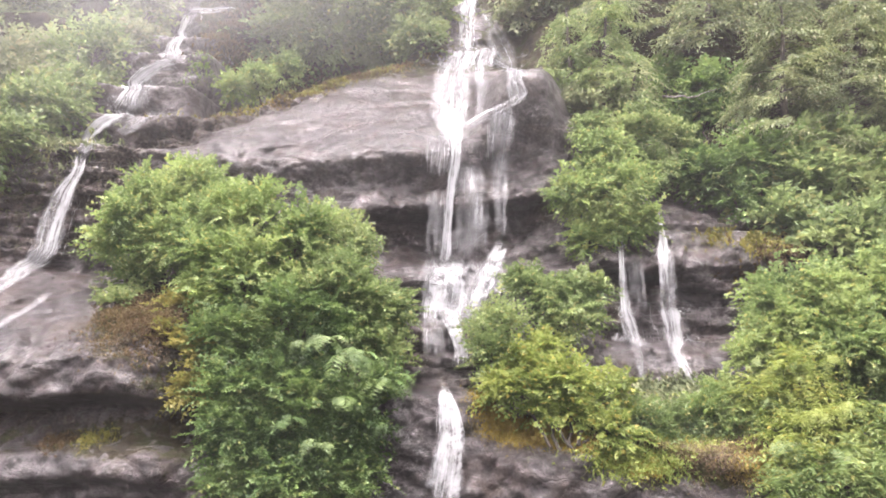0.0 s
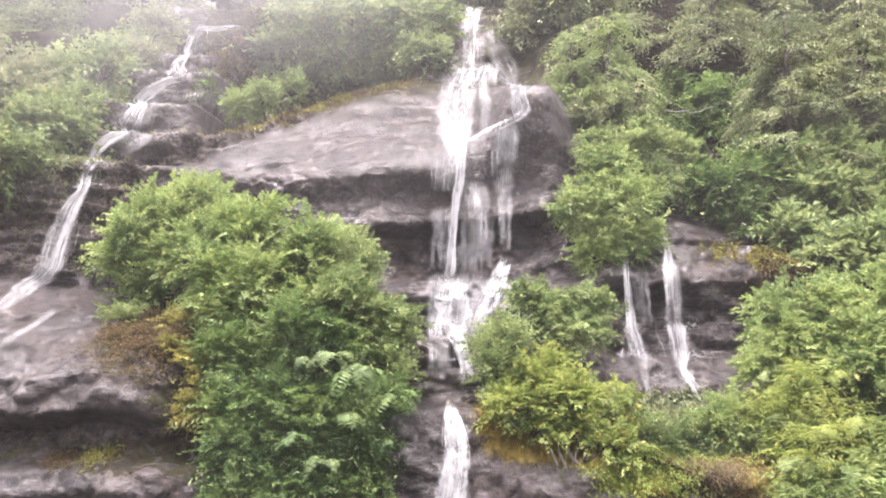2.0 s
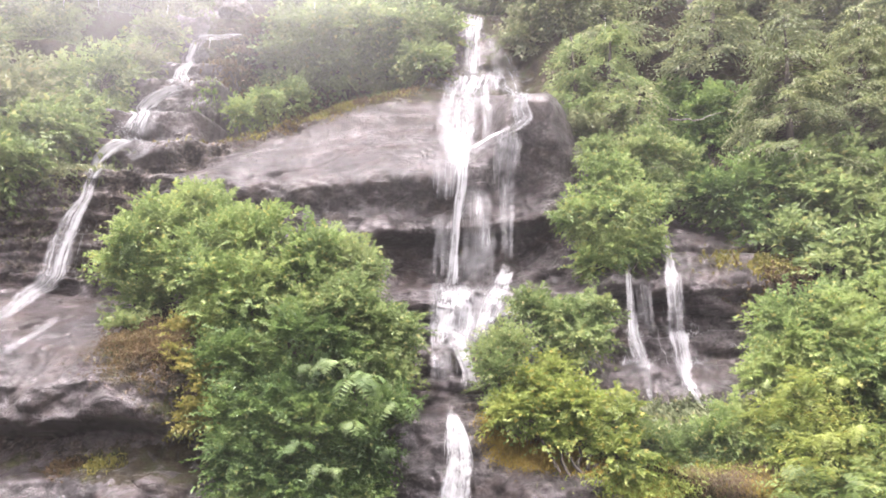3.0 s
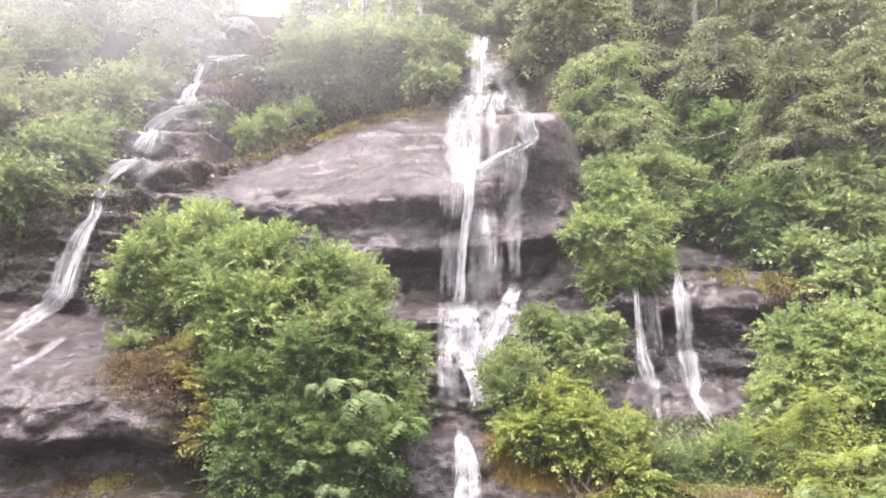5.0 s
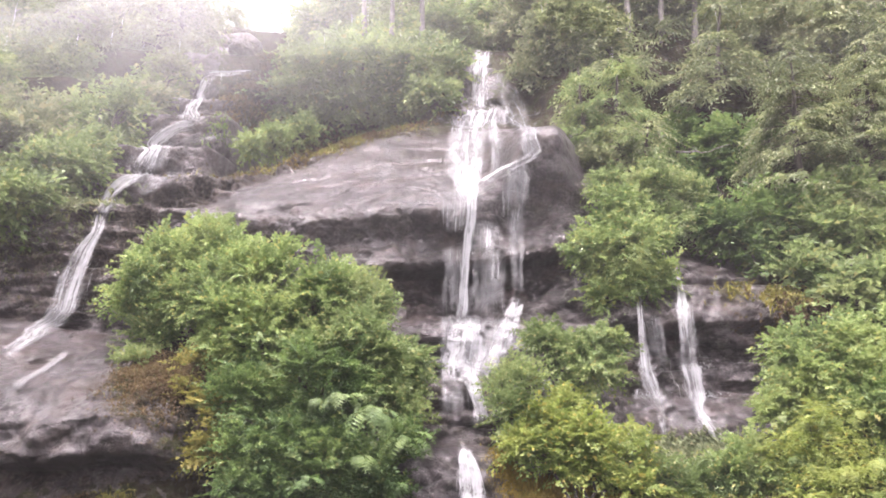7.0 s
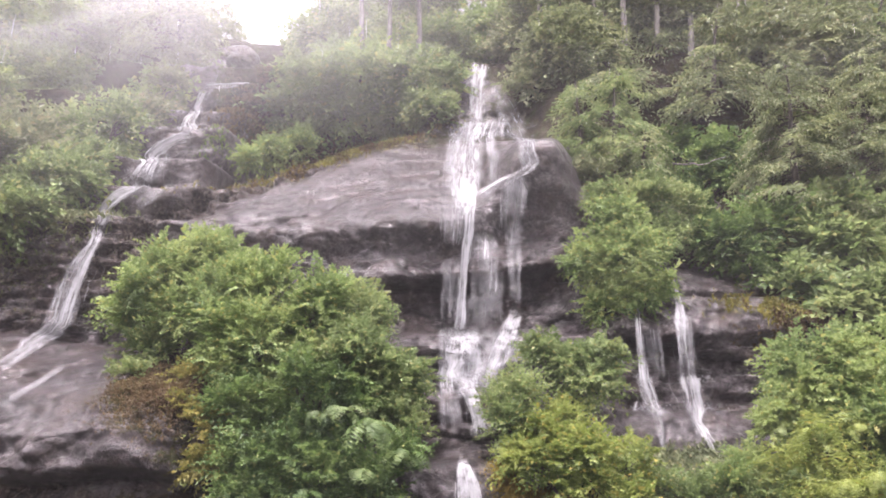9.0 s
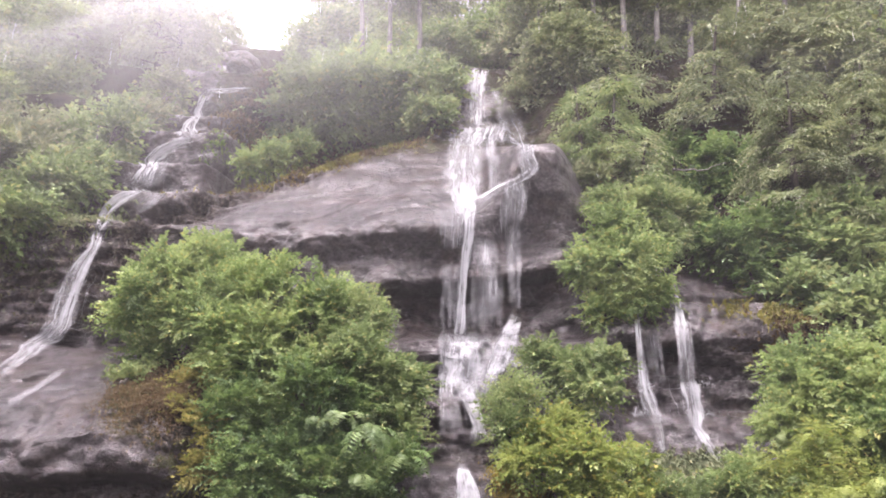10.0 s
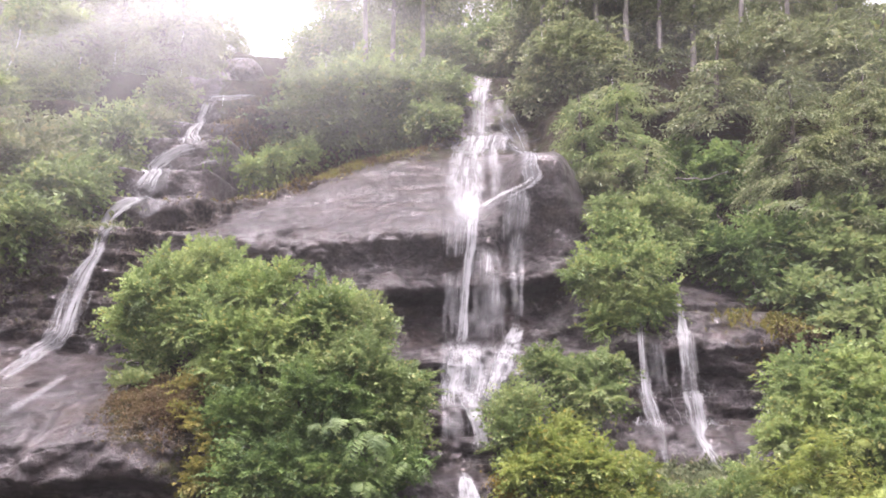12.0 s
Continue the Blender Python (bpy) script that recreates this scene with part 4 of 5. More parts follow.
GULLY_ARC = [(-7.65, 13.11, 0.30, 0.57), (-7.80, 13.07, 0.29, 0.62), (-7.96, 13.03, 0.27, 0.67), (-8.11, 13.00, 0.26, 0.72), (-8.24, 12.92, 0.26, 0.74), (-8.37, 12.84, 0.26, 0.75), (-8.50, 12.77, 0.26, 0.77), (-8.60, 12.64, 0.27, 0.76), (-8.71, 12.52, 0.29, 0.75), (-8.81, 12.39, 0.30, 0.74), (-8.29, 11.55, 0.31, 0.72), (-8.35, 11.41, 0.34, 0.70), (-8.40, 11.27, 0.36, 0.68), (-8.44, 11.14, 0.39, 0.66), (-8.48, 11.01, 0.42, 0.64), (-8.52, 10.89, 0.45, 0.62)]
ARC_VEIL = [(-8.60, 12.67, 0.29, 0.57), (-8.64, 12.52, 0.34, 0.56), (-8.05, 11.60, 0.35, 0.55), (-8.09, 11.46, 0.39, 0.54), (-8.12, 11.32, 0.41, 0.54), (-8.15, 11.17, 0.43, 0.53), (-8.18, 11.03, 0.45, 0.53), (-8.22, 10.90, 0.47, 0.52)]
GULLY_POOL = [(-8.41, 11.01, 0.37, 0.62), (-8.54, 10.92, 0.35, 0.64), (-8.11, 10.24, 0.32, 0.66), (-8.24, 10.16, 0.31, 0.68), (-8.34, 10.09, 0.29, 0.70), (-8.44, 10.03, 0.28, 0.72), (-8.54, 9.96, 0.27, 0.74), (-8.63, 9.85, 0.26, 0.77), (-8.72, 9.74, 0.25, 0.80), (-8.77, 9.62, 0.24, 0.81), (-8.81, 9.51, 0.24, 0.81), (-8.27, 8.88, 0.21, 0.82), (-8.31, 8.75, 0.22, 0.82), (-8.36, 8.63, 0.23, 0.82)]
POOL_FILM = [(-7.93, 10.81, 0.47, 0.52), (-7.55, 10.18, 0.44, 0.51), (-7.66, 10.10, 0.44, 0.49), (-7.77, 10.02, 0.44, 0.48), (-7.88, 9.94, 0.43, 0.47), (-7.99, 9.85, 0.42, 0.45), (-8.10, 9.77, 0.41, 0.44)]
GULLY_LOW = [(-8.39, 8.73, 0.19, 0.67), (-8.41, 8.54, 0.19, 0.67), (-8.38, 8.31, 0.19, 0.66), (-8.40, 8.13, 0.20, 0.66), (-8.47, 7.98, 0.22, 0.66), (-8.53, 7.82, 0.24, 0.66), (-8.59, 7.67, 0.26, 0.66), (-8.63, 7.48, 0.29, 0.65), (-8.67, 7.30, 0.32, 0.63), (-8.71, 7.11, 0.34, 0.62), (-8.75, 6.88, 0.36, 0.61), (-8.79, 6.66, 0.38, 0.60), (-8.82, 6.44, 0.36, 0.61), (-8.83, 6.21, 0.34, 0.62), (-8.93, 6.06, 0.29, 0.67), (-9.03, 5.91, 0.24, 0.72)]
RUNOUT = [(-8.94, 6.09, 0.25, 0.75), (-9.13, 5.81, 0.25, 0.65), (-8.82, 5.32, 0.21, 0.60), (-8.81, 5.00, 0.19, 0.60), (-8.80, 4.65, 0.17, 0.55)]
RUNOUT_LOW = [(-7.75, 4.85, 0.09, 0.44), (-7.74, 4.57, 0.11, 0.50), (-7.78, 4.28, 0.12, 0.54), (-7.89, 4.05, 0.12, 0.58), (-7.85, 3.72, 0.11, 0.58)]
SIDE_FILM = [(-6.62, 12.97, 0.13, 0.50), (-7.01, 12.64, 0.10, 0.50), (-7.58, 12.52, 0.10, 0.50)]
gully_top_part = stream(GULLY_TOP, left_fall, "cascade", FALL, seed=37, label="white water along a ledge")
strands(GULLY_TOP, gully_top_part, "water_threads", 10, 0.012, seed=77)
gully_part = stream(GULLY, left_fall, "cascade", FALL, seed=38, label="white chute between ledges")
strands(GULLY, gully_part, "water_threads", 20, 0.014, seed=78)
gully_arc_part = stream(GULLY_ARC, left_fall, "cascade", FALL, seed=39, label="white water arching over a ledge")
strands(GULLY_ARC, gully_arc_part, "water_threads", 26, 0.014, seed=79)
arc_veil_part = stream(ARC_VEIL, left_fall, "water_veil", VEIL, seed=40, label="thin veil of water")
strands(ARC_VEIL, arc_veil_part, "water_threads", 10, 0.008, seed=80)
gully_pool_part = stream(GULLY_POOL, left_fall, "cascade", FALL, seed=41, label="white water over dark ledges")
strands(GULLY_POOL, gully_pool_part, "water_threads", 24, 0.014, seed=81)
pool_film_part = stream(POOL_FILM, left_fall, "water_veil", VEIL, seed=42, label="film over a flat ledge")
strands(POOL_FILM, pool_film_part, "water_threads", 6, 0.006, seed=82)
gully_low_part = stream(GULLY_LOW, left_fall, "cascade", FALL, seed=43, label="lowest fall of the gully")
strands(GULLY_LOW, gully_low_part, "water_threads", 40, 0.012, seed=83)
runout_part = stream(RUNOUT, left_fall, "cascade", FALL, seed=44, label="water running over the slab")
strands(RUNOUT, runout_part, "water_threads", 10, 0.01, seed=84)
runout_low_part = stream(RUNOUT_LOW, left_fall, "water_veil", VEIL, seed=45, label="water running over the slab")
strands(RUNOUT_LOW, runout_low_part, "water_threads", 6, 0.008, seed=85)
side_film_part = stream(SIDE_FILM, left_fall, "water_veil", VEIL, seed=46, label="white film along a ledge")
near_trickle = thing("waterfall", (4.19, 17.36, 3.94), "thin white trickle dropping over layered rock", "waterfall")
far_trickle = thing("waterfall", (5.44, 17.50, 3.96), "white trickle stepping down layered rock", "waterfall")
TRICKLE = [(4.74, 7.06, 0.08, 0.42), (4.59, 6.71, 0.09, 0.48), (4.53, 6.47, 0.09, 0.54), (4.46, 6.23, 0.10, 0.60), (4.42, 6.01, 0.10, 0.66), (4.41, 5.81, 0.10, 0.65), (4.41, 5.61, 0.10, 0.64), (4.41, 5.41, 0.10, 0.63), (4.41, 5.22, 0.10, 0.62), (4.41, 5.01, 0.13, 0.67), (4.41, 4.79, 0.15, 0.72), (4.43, 4.59, 0.18, 0.71), (4.46, 4.39, 0.20, 0.70), (4.50, 4.24, 0.19, 0.61), (4.54, 4.10, 0.17, 0.52), (4.48, 3.90, 0.13, 0.47), (4.50, 3.75, 0.10, 0.42), (4.49, 3.56, 0.09, 0.52), (4.50, 3.37, 0.07, 0.62), (4.52, 3.18, 0.07, 0.62), (4.50, 2.99, 0.06, 0.62)]
LEDGE_FILM = [(4.61, 4.18, 0.44, 0.80), (4.47, 3.95, 0.41, 0.70)]
THREADS = [(4.72, 5.89, 0.23, 0.36), (4.74, 5.36, 0.21, 0.34), (4.73, 4.78, 0.19, 0.34)]
CHUTE = [(5.73, 7.47, 0.07, 0.52), (5.66, 7.14, 0.09, 0.65), (5.51, 6.75, 0.11, 0.77), (5.49, 6.51, 0.13, 0.71), (5.42, 6.22, 0.15, 0.64), (5.38, 5.99, 0.17, 0.59), (5.35, 5.77, 0.18, 0.53), (5.35, 5.57, 0.19, 0.48), (5.34, 5.38, 0.20, 0.48), (5.34, 5.20, 0.20, 0.49), (5.33, 5.01, 0.21, 0.49), (5.32, 4.83, 0.21, 0.50), (5.36, 4.67, 0.30, 0.82), (5.37, 4.42, 0.23, 0.74), (5.38, 4.23, 0.23, 0.72), (5.40, 4.05, 0.23, 0.70), (5.35, 3.76, 0.17, 0.62), (5.44, 3.57, 0.15, 0.62), (5.43, 3.38, 0.14, 0.62), (5.48, 3.22, 0.13, 0.62), (5.52, 3.08, 0.12, 0.62), (5.55, 2.94, 0.11, 0.62), (5.53, 2.79, 0.10, 0.62)]
CHUTE_SIDE = [(5.25, 3.83, 0.09, 0.60), (5.27, 3.72, 0.08, 0.60), (5.29, 3.62, 0.08, 0.60), (5.31, 3.51, 0.07, 0.60), (5.28, 3.40, 0.07, 0.57), (5.27, 3.30, 0.07, 0.55), (5.30, 3.21, 0.06, 0.53), (5.32, 3.13, 0.06, 0.50)]
trickle_part = stream(TRICKLE, near_trickle, "cascade", FALL, seed=46, label="white water over layered rock")
strands(TRICKLE, trickle_part, "water_threads", 24, 0.012, seed=86)
ledge_film_part = stream(LEDGE_FILM, near_trickle, "cascade", FALL, seed=47, label="white film along a ledge")
threads_part = stream(THREADS, near_trickle, "water_veil", VEIL, seed=47, label="thin falling threads")
strands(THREADS, threads_part, "water_threads", 20, 0.007, seed=87)
chute_part = stream(CHUTE, far_trickle, "cascade", FALL, seed=48, label="white water stepping down layered rock")
strands(CHUTE, chute_part, "water_threads", 44, 0.012, seed=88)
chute_side_part = stream(CHUTE_SIDE, far_trickle, "cascade", FALL, seed=49, label="thin side runnel")
spray(main_fall, [(1.09, 14.79, 1.05, 0.25), (0.6, 9.47, 0.41, 0.34), (0.52, 6.22, 0.67, 0.27), (0.89, 6.02, 0.93, 0.21), (0.54, 4.56, 0.53, 0.24)], 90, 63, 0.007)
spray(left_fall, [(-8.62, 14.2, 0.43, 0.17), (-8.71, 11.11, 0.53, 0.24), (-8.91, 9.78, 0.35, 0.2)], 90, 64, 0.008)
spray(far_trickle, [(5.67, 4.85, 0.34, 0.13), (5.62, 4.16, 0.38, 0.1)], 120, 65, 0.01)
spray(near_trickle, [(4.49, 4.81, 0.23, 0.13), (4.47, 4.14, 0.38, 0.1)], 100, 66, 0.01)

boulder("small dark wet boulder splitting the waterfall", (0.72, 15.60, 2.94), (0.22, 0.25, 0.14), 1)
boulder("broad dark wet rock block at the head of the gully", (-9.3, float(face(-9.3, 21.6)) - 0.4, 21.6), (1.3, 1.0, 0.8), 35)
boulder("dark wet rock shelf below the gully's head", (-7.9, float(face(-7.9, 19.3)) - 0.1, 19.2), (0.9, 0.8, 0.35), 32)
boulder("dark wet boulder beside the waterfall", (0.33, 15.61, 2.91), (0.2, 0.25, 0.12), 2)
boulder("dark weathered boulder on the slab's rim", (-3.78, 21.97, 11.71), (0.3, 0.24, 0.18), 18)
boulder("dark weathered boulder on the slab's rim", (-4.53, 14.89, 3.09), (0.4, 0.32000000000000006, 0.24), 24)
boulder("dark weathered boulder on the slab's rim", (-4.92, 14.50, 3.20), (0.3, 0.24, 0.18), 25)


# ---- shrubs, ferns and trees ----
# thicket shaded by leaf colour: LIME on top, ALDER between, SHADE at the foot
shrub("dense yellow-green alder shrub on the ledge", [(-6.0, 16.6, 6.43, 0.84), (-5.17, 16.9, 7.1, 0.67), (-6.46, 16.5, 5.96, 0.42), (-5.31, 16.2, 5.64, 0.64)], 'alder', LIME, 101)
shrub("tall broad alder shrub with dense bright leaves", [(-3.55, 16.0, 6.07, 0.92), (-3.78, 15.4, 4.88, 0.87), (-2.52, 15.6, 5.38, 0.89), (-4.57, 16.0, 5.83, 0.64), (-4.26, 16.4, 6.56, 0.57)], 'alder', LIME, 102)
shrub("green alder shrub leaning towards the waterfall", [(-1.67, 16.0, 5.71, 0.55), (-1.33, 15.2, 4.29, 0.78), (-0.7, 15.4, 4.32, 0.39), (-0.87, 15.0, 3.42, 0.42), (-1.88, 15.2, 4.72, 0.68)], 'alder', ALDER, 103)
shrub("green alder shrub low on the rock, leaves darkened for shade", [(-2.3, 14.7, 3.68, 0.86), (-3.68, 14.9, 3.61, 0.66), (-3.0, 14.4, 2.76, 0.72)], 'alder', SHADE, 104)
shrub("leafy alder shrub at the rock's foot, leaves darkened for shade", [(-2.16, 14.2, 2.27, 0.74), (-3.22, 14.3, 2.0, 0.63), (-1.1, 14.3, 2.28, 0.63), (-2.1, 14.1, 1.37, 0.74), (-3.23, 14.2, 1.19, 0.47), (-1.36, 14.2, 1.36, 0.55)], 'alder', SHADE, 105)
fern("bright green fern hanging over alder leaves", (-1.76, 13.75, 3.50), 7, 0.55, ALDER, 106)
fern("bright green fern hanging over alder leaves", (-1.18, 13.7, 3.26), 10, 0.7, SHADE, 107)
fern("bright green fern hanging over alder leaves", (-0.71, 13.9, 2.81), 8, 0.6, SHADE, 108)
fern("bright green fern hanging over alder leaves", (-2.17, 13.9, 3.47), 6, 0.3, ALDER, 109)
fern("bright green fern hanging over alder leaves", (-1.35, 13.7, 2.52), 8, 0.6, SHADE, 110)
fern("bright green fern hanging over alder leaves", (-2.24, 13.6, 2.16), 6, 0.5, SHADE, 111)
fern("bright green fern hanging over alder leaves", (-1.67, 13.5, 1.80), 8, 0.42, ALDER, 112)
fern("bright green fern hanging over alder leaves", (-0.78, 13.8, 2.07), 7, 0.36, SHADE, 113)
fern("light green fern drooping down the bank", (6.71, 14.8, 3.19), 10, 0.48, YELLOWING, 114)
fern("light green fern drooping down the bank", (7.46, 14.8, 3.39), 10, 0.48, YELLOWING, 115)
fern("light green fern drooping down the bank", (6.30, 15.0, 2.61), 8, 0.42, ALDER, 116)
fern("light green fern drooping down the bank", (6.85, 14.5, 2.38), 12, 0.54, YELLOWING, 117)
fern("light green fern drooping down the bank", (7.61, 14.4, 2.47), 12, 0.54, YELLOWING, 118)
fern("light green fern drooping down the bank", (6.33, 14.4, 1.82), 12, 0.48, ALDER, 119)
fern("light green fern drooping down the bank", (7.07, 14.2, 1.63), 12, 0.54, ALDER, 120)
fern("light green fern drooping down the bank", (8.29, 14.7, 3.18), 10, 0.48, ALDER, 121)
fern("light green fern drooping down the bank", (6.27, 15.2, 3.34), 7, 0.36, ALDER, 122)
shrub("small green shrub among dead ferns", [(-6.04, 16.3, 5.07, 0.39), (-6.08, 15.81, 4.45, 0.21)], 'alder', ALDER, 123, density=0.8)
shrub("yellowing shrub beside the alder thicket", [(-4.87, 15.71, 4.38, 0.26), (-4.78, 14.94, 3.67, 0.25), (-4.32, 14.84, 3.4, 0.28), (-4.18, 14.6, 2.68, 0.24)], 'berry', AMBER, 124, density=0.5)
shrub("bright lime-green shrub hanging over the rock", [(4.13, 18.2, 7.74, 0.76), (3.45, 18.2, 7.67, 0.44), (4.94, 18.4, 7.88, 0.51), (4.22, 18.6, 8.84, 0.53)], 'berry', LIME, 126)
shrub("light green shrub above a trickle", [(3.7, 18.1, 6.45, 0.37), (4.36, 18.0, 6.77, 0.48), (4.99, 18.1, 6.93, 0.37)], 'berry', LIME, 127, density=0.8)
shrub("green shrub growing on the rock rim", [(5.51, 19.8, 9.95, 0.62), (6.45, 20.0, 9.71, 0.5), (4.22, 19.4, 9.78, 0.35), (5.76, 19.4, 8.84, 0.46)], 'berry', ALDER, 128, density=0.85)
shrub("round green shrub beside the waterfall", [(2.88, 15.9, 4.41, 0.52), (2.45, 16.0, 4.66, 0.36), (3.26, 16.0, 4.89, 0.27), (2.04, 16.2, 5.05, 0.27)], 'berry', ALDER, 129)
shrub("grey-green wispy shrub in the spray", [(1.23, 15.3, 3.5, 0.37), (1.53, 15.4, 4.05, 0.29), (1.15, 15.5, 4.01, 0.24)], 'sparse', ALDER, 130, density=0.45)
shrub("yellow-green shrub on the mossy shelf", [(1.85, 15.28, 3.09, 0.47), (2.67, 15.2, 2.92, 0.56), (2.33, 15.5, 3.53, 0.34), (1.41, 14.9, 2.8, 0.28)], 'berry', YELLOWING, 131)
shrub("low leafy shrub over the mossy edge", [(2.19, 14.9, 2.72, 0.28), (3.41, 15.3, 2.73, 0.36), (3.36, 14.86, 2.0, 0.36), (1.52, 14.9, 2.75, 0.22), (2.65, 14.9, 2.4, 0.3), (2.1, 14.85, 2.38, 0.22)], 'berry', YELLOWING, 132, density=0.8)
shrub("low green shrub under the trickles", [(4.05, 15.5, 2.28, 0.29), (4.66, 15.6, 2.24, 0.31), (4.42, 15.3, 2.12, 0.24)], 'berry', ALDER, 133, density=0.6)
shrub("low grey-green weeds under the trickles", [(5.19, 15.6, 2.29, 0.29), (5.68, 15.6, 2.39, 0.29)], 'sparse', ALDER, 134, density=0.6)
shrub("low green shrub on the mossy shelf", [(5.77, 15.5, 2.64, 0.36), (5.29, 15.4, 2.38, 0.29), (6.25, 15.3, 2.47, 0.36)], 'berry', LIME, 135, density=0.7)
shrub("lime-green leafy shrub covering the bank", [(7.79, 15.8, 4.56, 0.73), (6.96, 15.6, 4.03, 0.57), (7.01, 16.0, 4.77, 0.41), (6.45, 15.6, 3.49, 0.38)], 'berry', LIME, 136)
shrub("tall lime-green shrub at the rock's edge", [(8.05, 15.2, 3.54, 0.8), (9.07, 15.6, 4.81, 0.79), (8.99, 15.2, 3.23, 0.84)], 'berry', LIME, 137)
shrub("light green drooping fern bank", [(6.85, 15.0, 2.86, 0.62), (6.28, 15.2, 2.62, 0.42), (7.37, 14.8, 2.2, 0.74), (6.64, 14.64, 1.82, 0.65)], 'frond', YELLOWING, 138, density=0.8, lift=0.0)
shrub("lush green fern bank at the foot of the rock", [(7.16, 14.32, 1.18, 0.71), (6.29, 14.35, 1.0, 0.55), (8.1, 14.44, 1.82, 0.72)], 'frond', LIME, 139, density=0.8, lift=0.0)
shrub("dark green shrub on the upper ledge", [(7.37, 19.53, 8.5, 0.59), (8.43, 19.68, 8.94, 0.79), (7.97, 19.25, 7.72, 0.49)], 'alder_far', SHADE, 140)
shrub("green leafy shrub below the conifers", [(9.44, 19.29, 8.41, 0.81), (8.68, 18.62, 7.09, 0.56), (10.47, 19.62, 9.39, 0.7)], 'alder_far', ALDER, 141)
shrub("green leafy shrub at the edge of the wood", [(10.62, 19.2, 8.0, 0.92), (10.17, 17.89, 6.47, 0.74), (11.84, 19.19, 8.45, 1.01), (9.16, 17.86, 6.32, 0.51)], 'alder_far', ALDER, 142)
# the hollow's shade is put into the leaf colour of these shrubs
shrub("shrub under the conifers, leaves coloured as in shade", [(9.0, 21.4, 11.3, 0.5), (9.5, 21.9, 12.2, 0.5)], 'alder_far', SHADE, 143)
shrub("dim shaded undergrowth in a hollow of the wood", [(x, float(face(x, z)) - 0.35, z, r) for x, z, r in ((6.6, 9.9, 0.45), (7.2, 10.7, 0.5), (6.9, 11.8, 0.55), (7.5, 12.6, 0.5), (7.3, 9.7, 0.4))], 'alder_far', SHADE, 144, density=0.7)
shrub("shrub clinging to the bank, leaves coloured as in shade", [(x, float(face(x, z)) - 0.35, z, r) for x, z, r in ((7.6, 10.4, 0.4), (8.0, 11.3, 0.5), (8.3, 12.3, 0.55), (7.8, 13.2, 0.5))], 'alder_far', SHADE, 195, density=0.35)
shrub("misty green alder shrub on the stream's bank", [(x, float(face(x, z)) - 0.3, z, r) for x, z, r in ((-9.75, 12.3, 0.5), (-10.0, 11.2, 0.55), (-9.8, 13.4, 0.5), (-9.6, 10.3, 0.4))], 'alder_far', ALDER, 198)
shrub("misty pale alder shrub on the upper stream's bank", [(x, float(face(x, z)) - 0.3, z, r) for x, z, r in ((-9.75, 14.6, 0.5), (-9.8, 15.7, 0.55), (-9.7, 16.8, 0.5), (-9.9, 18.0, 0.6))], 'alder_far', OLIVE, 199)
shrub("dark green shrub beside the fall's brink", [(4.23, 20.72, 10.94, 0.45), (5.24, 21.75, 12.05, 0.61), (4.32, 22.47, 13.07, 0.42)], 'alder_far', OLIVE, 145, density=0.8)
shrub("pale green alder shrub on the misty slope", [(-10.42, 18.27, 8.93, 0.67), (-10.44, 19.67, 10.22, 0.83), (-12.26, 19.32, 9.75, 1.04)], 'alder_far', ALDER, 146, size=1.0)
shrub("pale green alder shrub on the misty slope", [(-11.66, 20.76, 11.75, 1.21), (-14.26, 21.87, 12.86, 1.36)], 'alder_far', OLIVE, 147, size=1.0)
shrub("pale green alder shrub on the misty slope", [(-11.12, 22.17, 12.73, 0.96), (-10.4, 19.86, 10.39, 0.55)], 'alder_far', ALDER, 148, size=1.0)
shrub("pale green alder shrub on the misty slope", [(-10.81, 24.15, 14.56, 0.85), (-10.22, 25.48, 16.3, 0.78)], 'alder_far', LIME, 149, size=1.0)
shrub("pale green alder shrub on the misty slope", [(-13.79, 25.28, 16.41, 1.49), (-15.25, 25.02, 16.26, 1.36)], 'alder_far', ALDER, 150, size=1.0)
shrub("pale green alder shrub on the misty slope", [(-12.6, 28.14, 19.38, 1.56), (-16.39, 32.17, 23.14, 1.71)], 'alder_far', OLIVE, 151, size=1.0)
shrub("pale green alder shrub on the misty slope", [(-11.73, 30.57, 21.06, 1.0), (-13.5, 33.04, 24.03, 1.43)], 'alder_far', ALDER, 152, size=1.0)
shrub("pale green alder shrub on the misty slope", [(-19.91, 32.68, 23.79, 2.07), (-19.62, 28.62, 20.22, 2.07)], 'alder_far', LIME, 153, size=1.0)
shrub("pale green alder shrub beside the upper stream", [(-9.9, 20.72, 11.34, 0.4), (-10.34, 22.47, 13.13, 0.45), (-10.49, 24.33, 14.94, 0.43), (-10.24, 25.65, 16.86, 0.4)], 'alder_far', ALDER, 154, size=1.0)
shrub("leafy green alder shrub above the rock dome", [(-4.6, 25.7, 16.89, 1.19), (-5.68, 26.2, 16.25, 0.86)], 'alder_far', ALDER, 155, size=1.1)
shrub("leafy green alder shrub above the rock dome", [(-2.95, 25.51, 17.24, 1.35), (-3.78, 26.03, 15.92, 1.02)], 'alder_far', LIME, 156, size=1.1)
shrub("leafy green alder shrub above the rock dome", [(-1.0, 25.45, 16.97, 1.08), (-1.73, 26.04, 15.93, 0.98)], 'alder_far', ALDER, 157, size=1.1)
shrub("leafy green alder shrub above the rock dome", [(-4.65, 31.0, 22.21, 1.64), (-6.34, 32.67, 22.86, 1.07)], 'alder_far', ALDER, 158, size=1.1)
shrub("leafy green alder shrub above the rock dome", [(-0.28, 24.9, 15.41, 0.66), (0.12, 25.51, 17.01, 0.72)], 'alder_far', ALDER, 159, size=1.1)
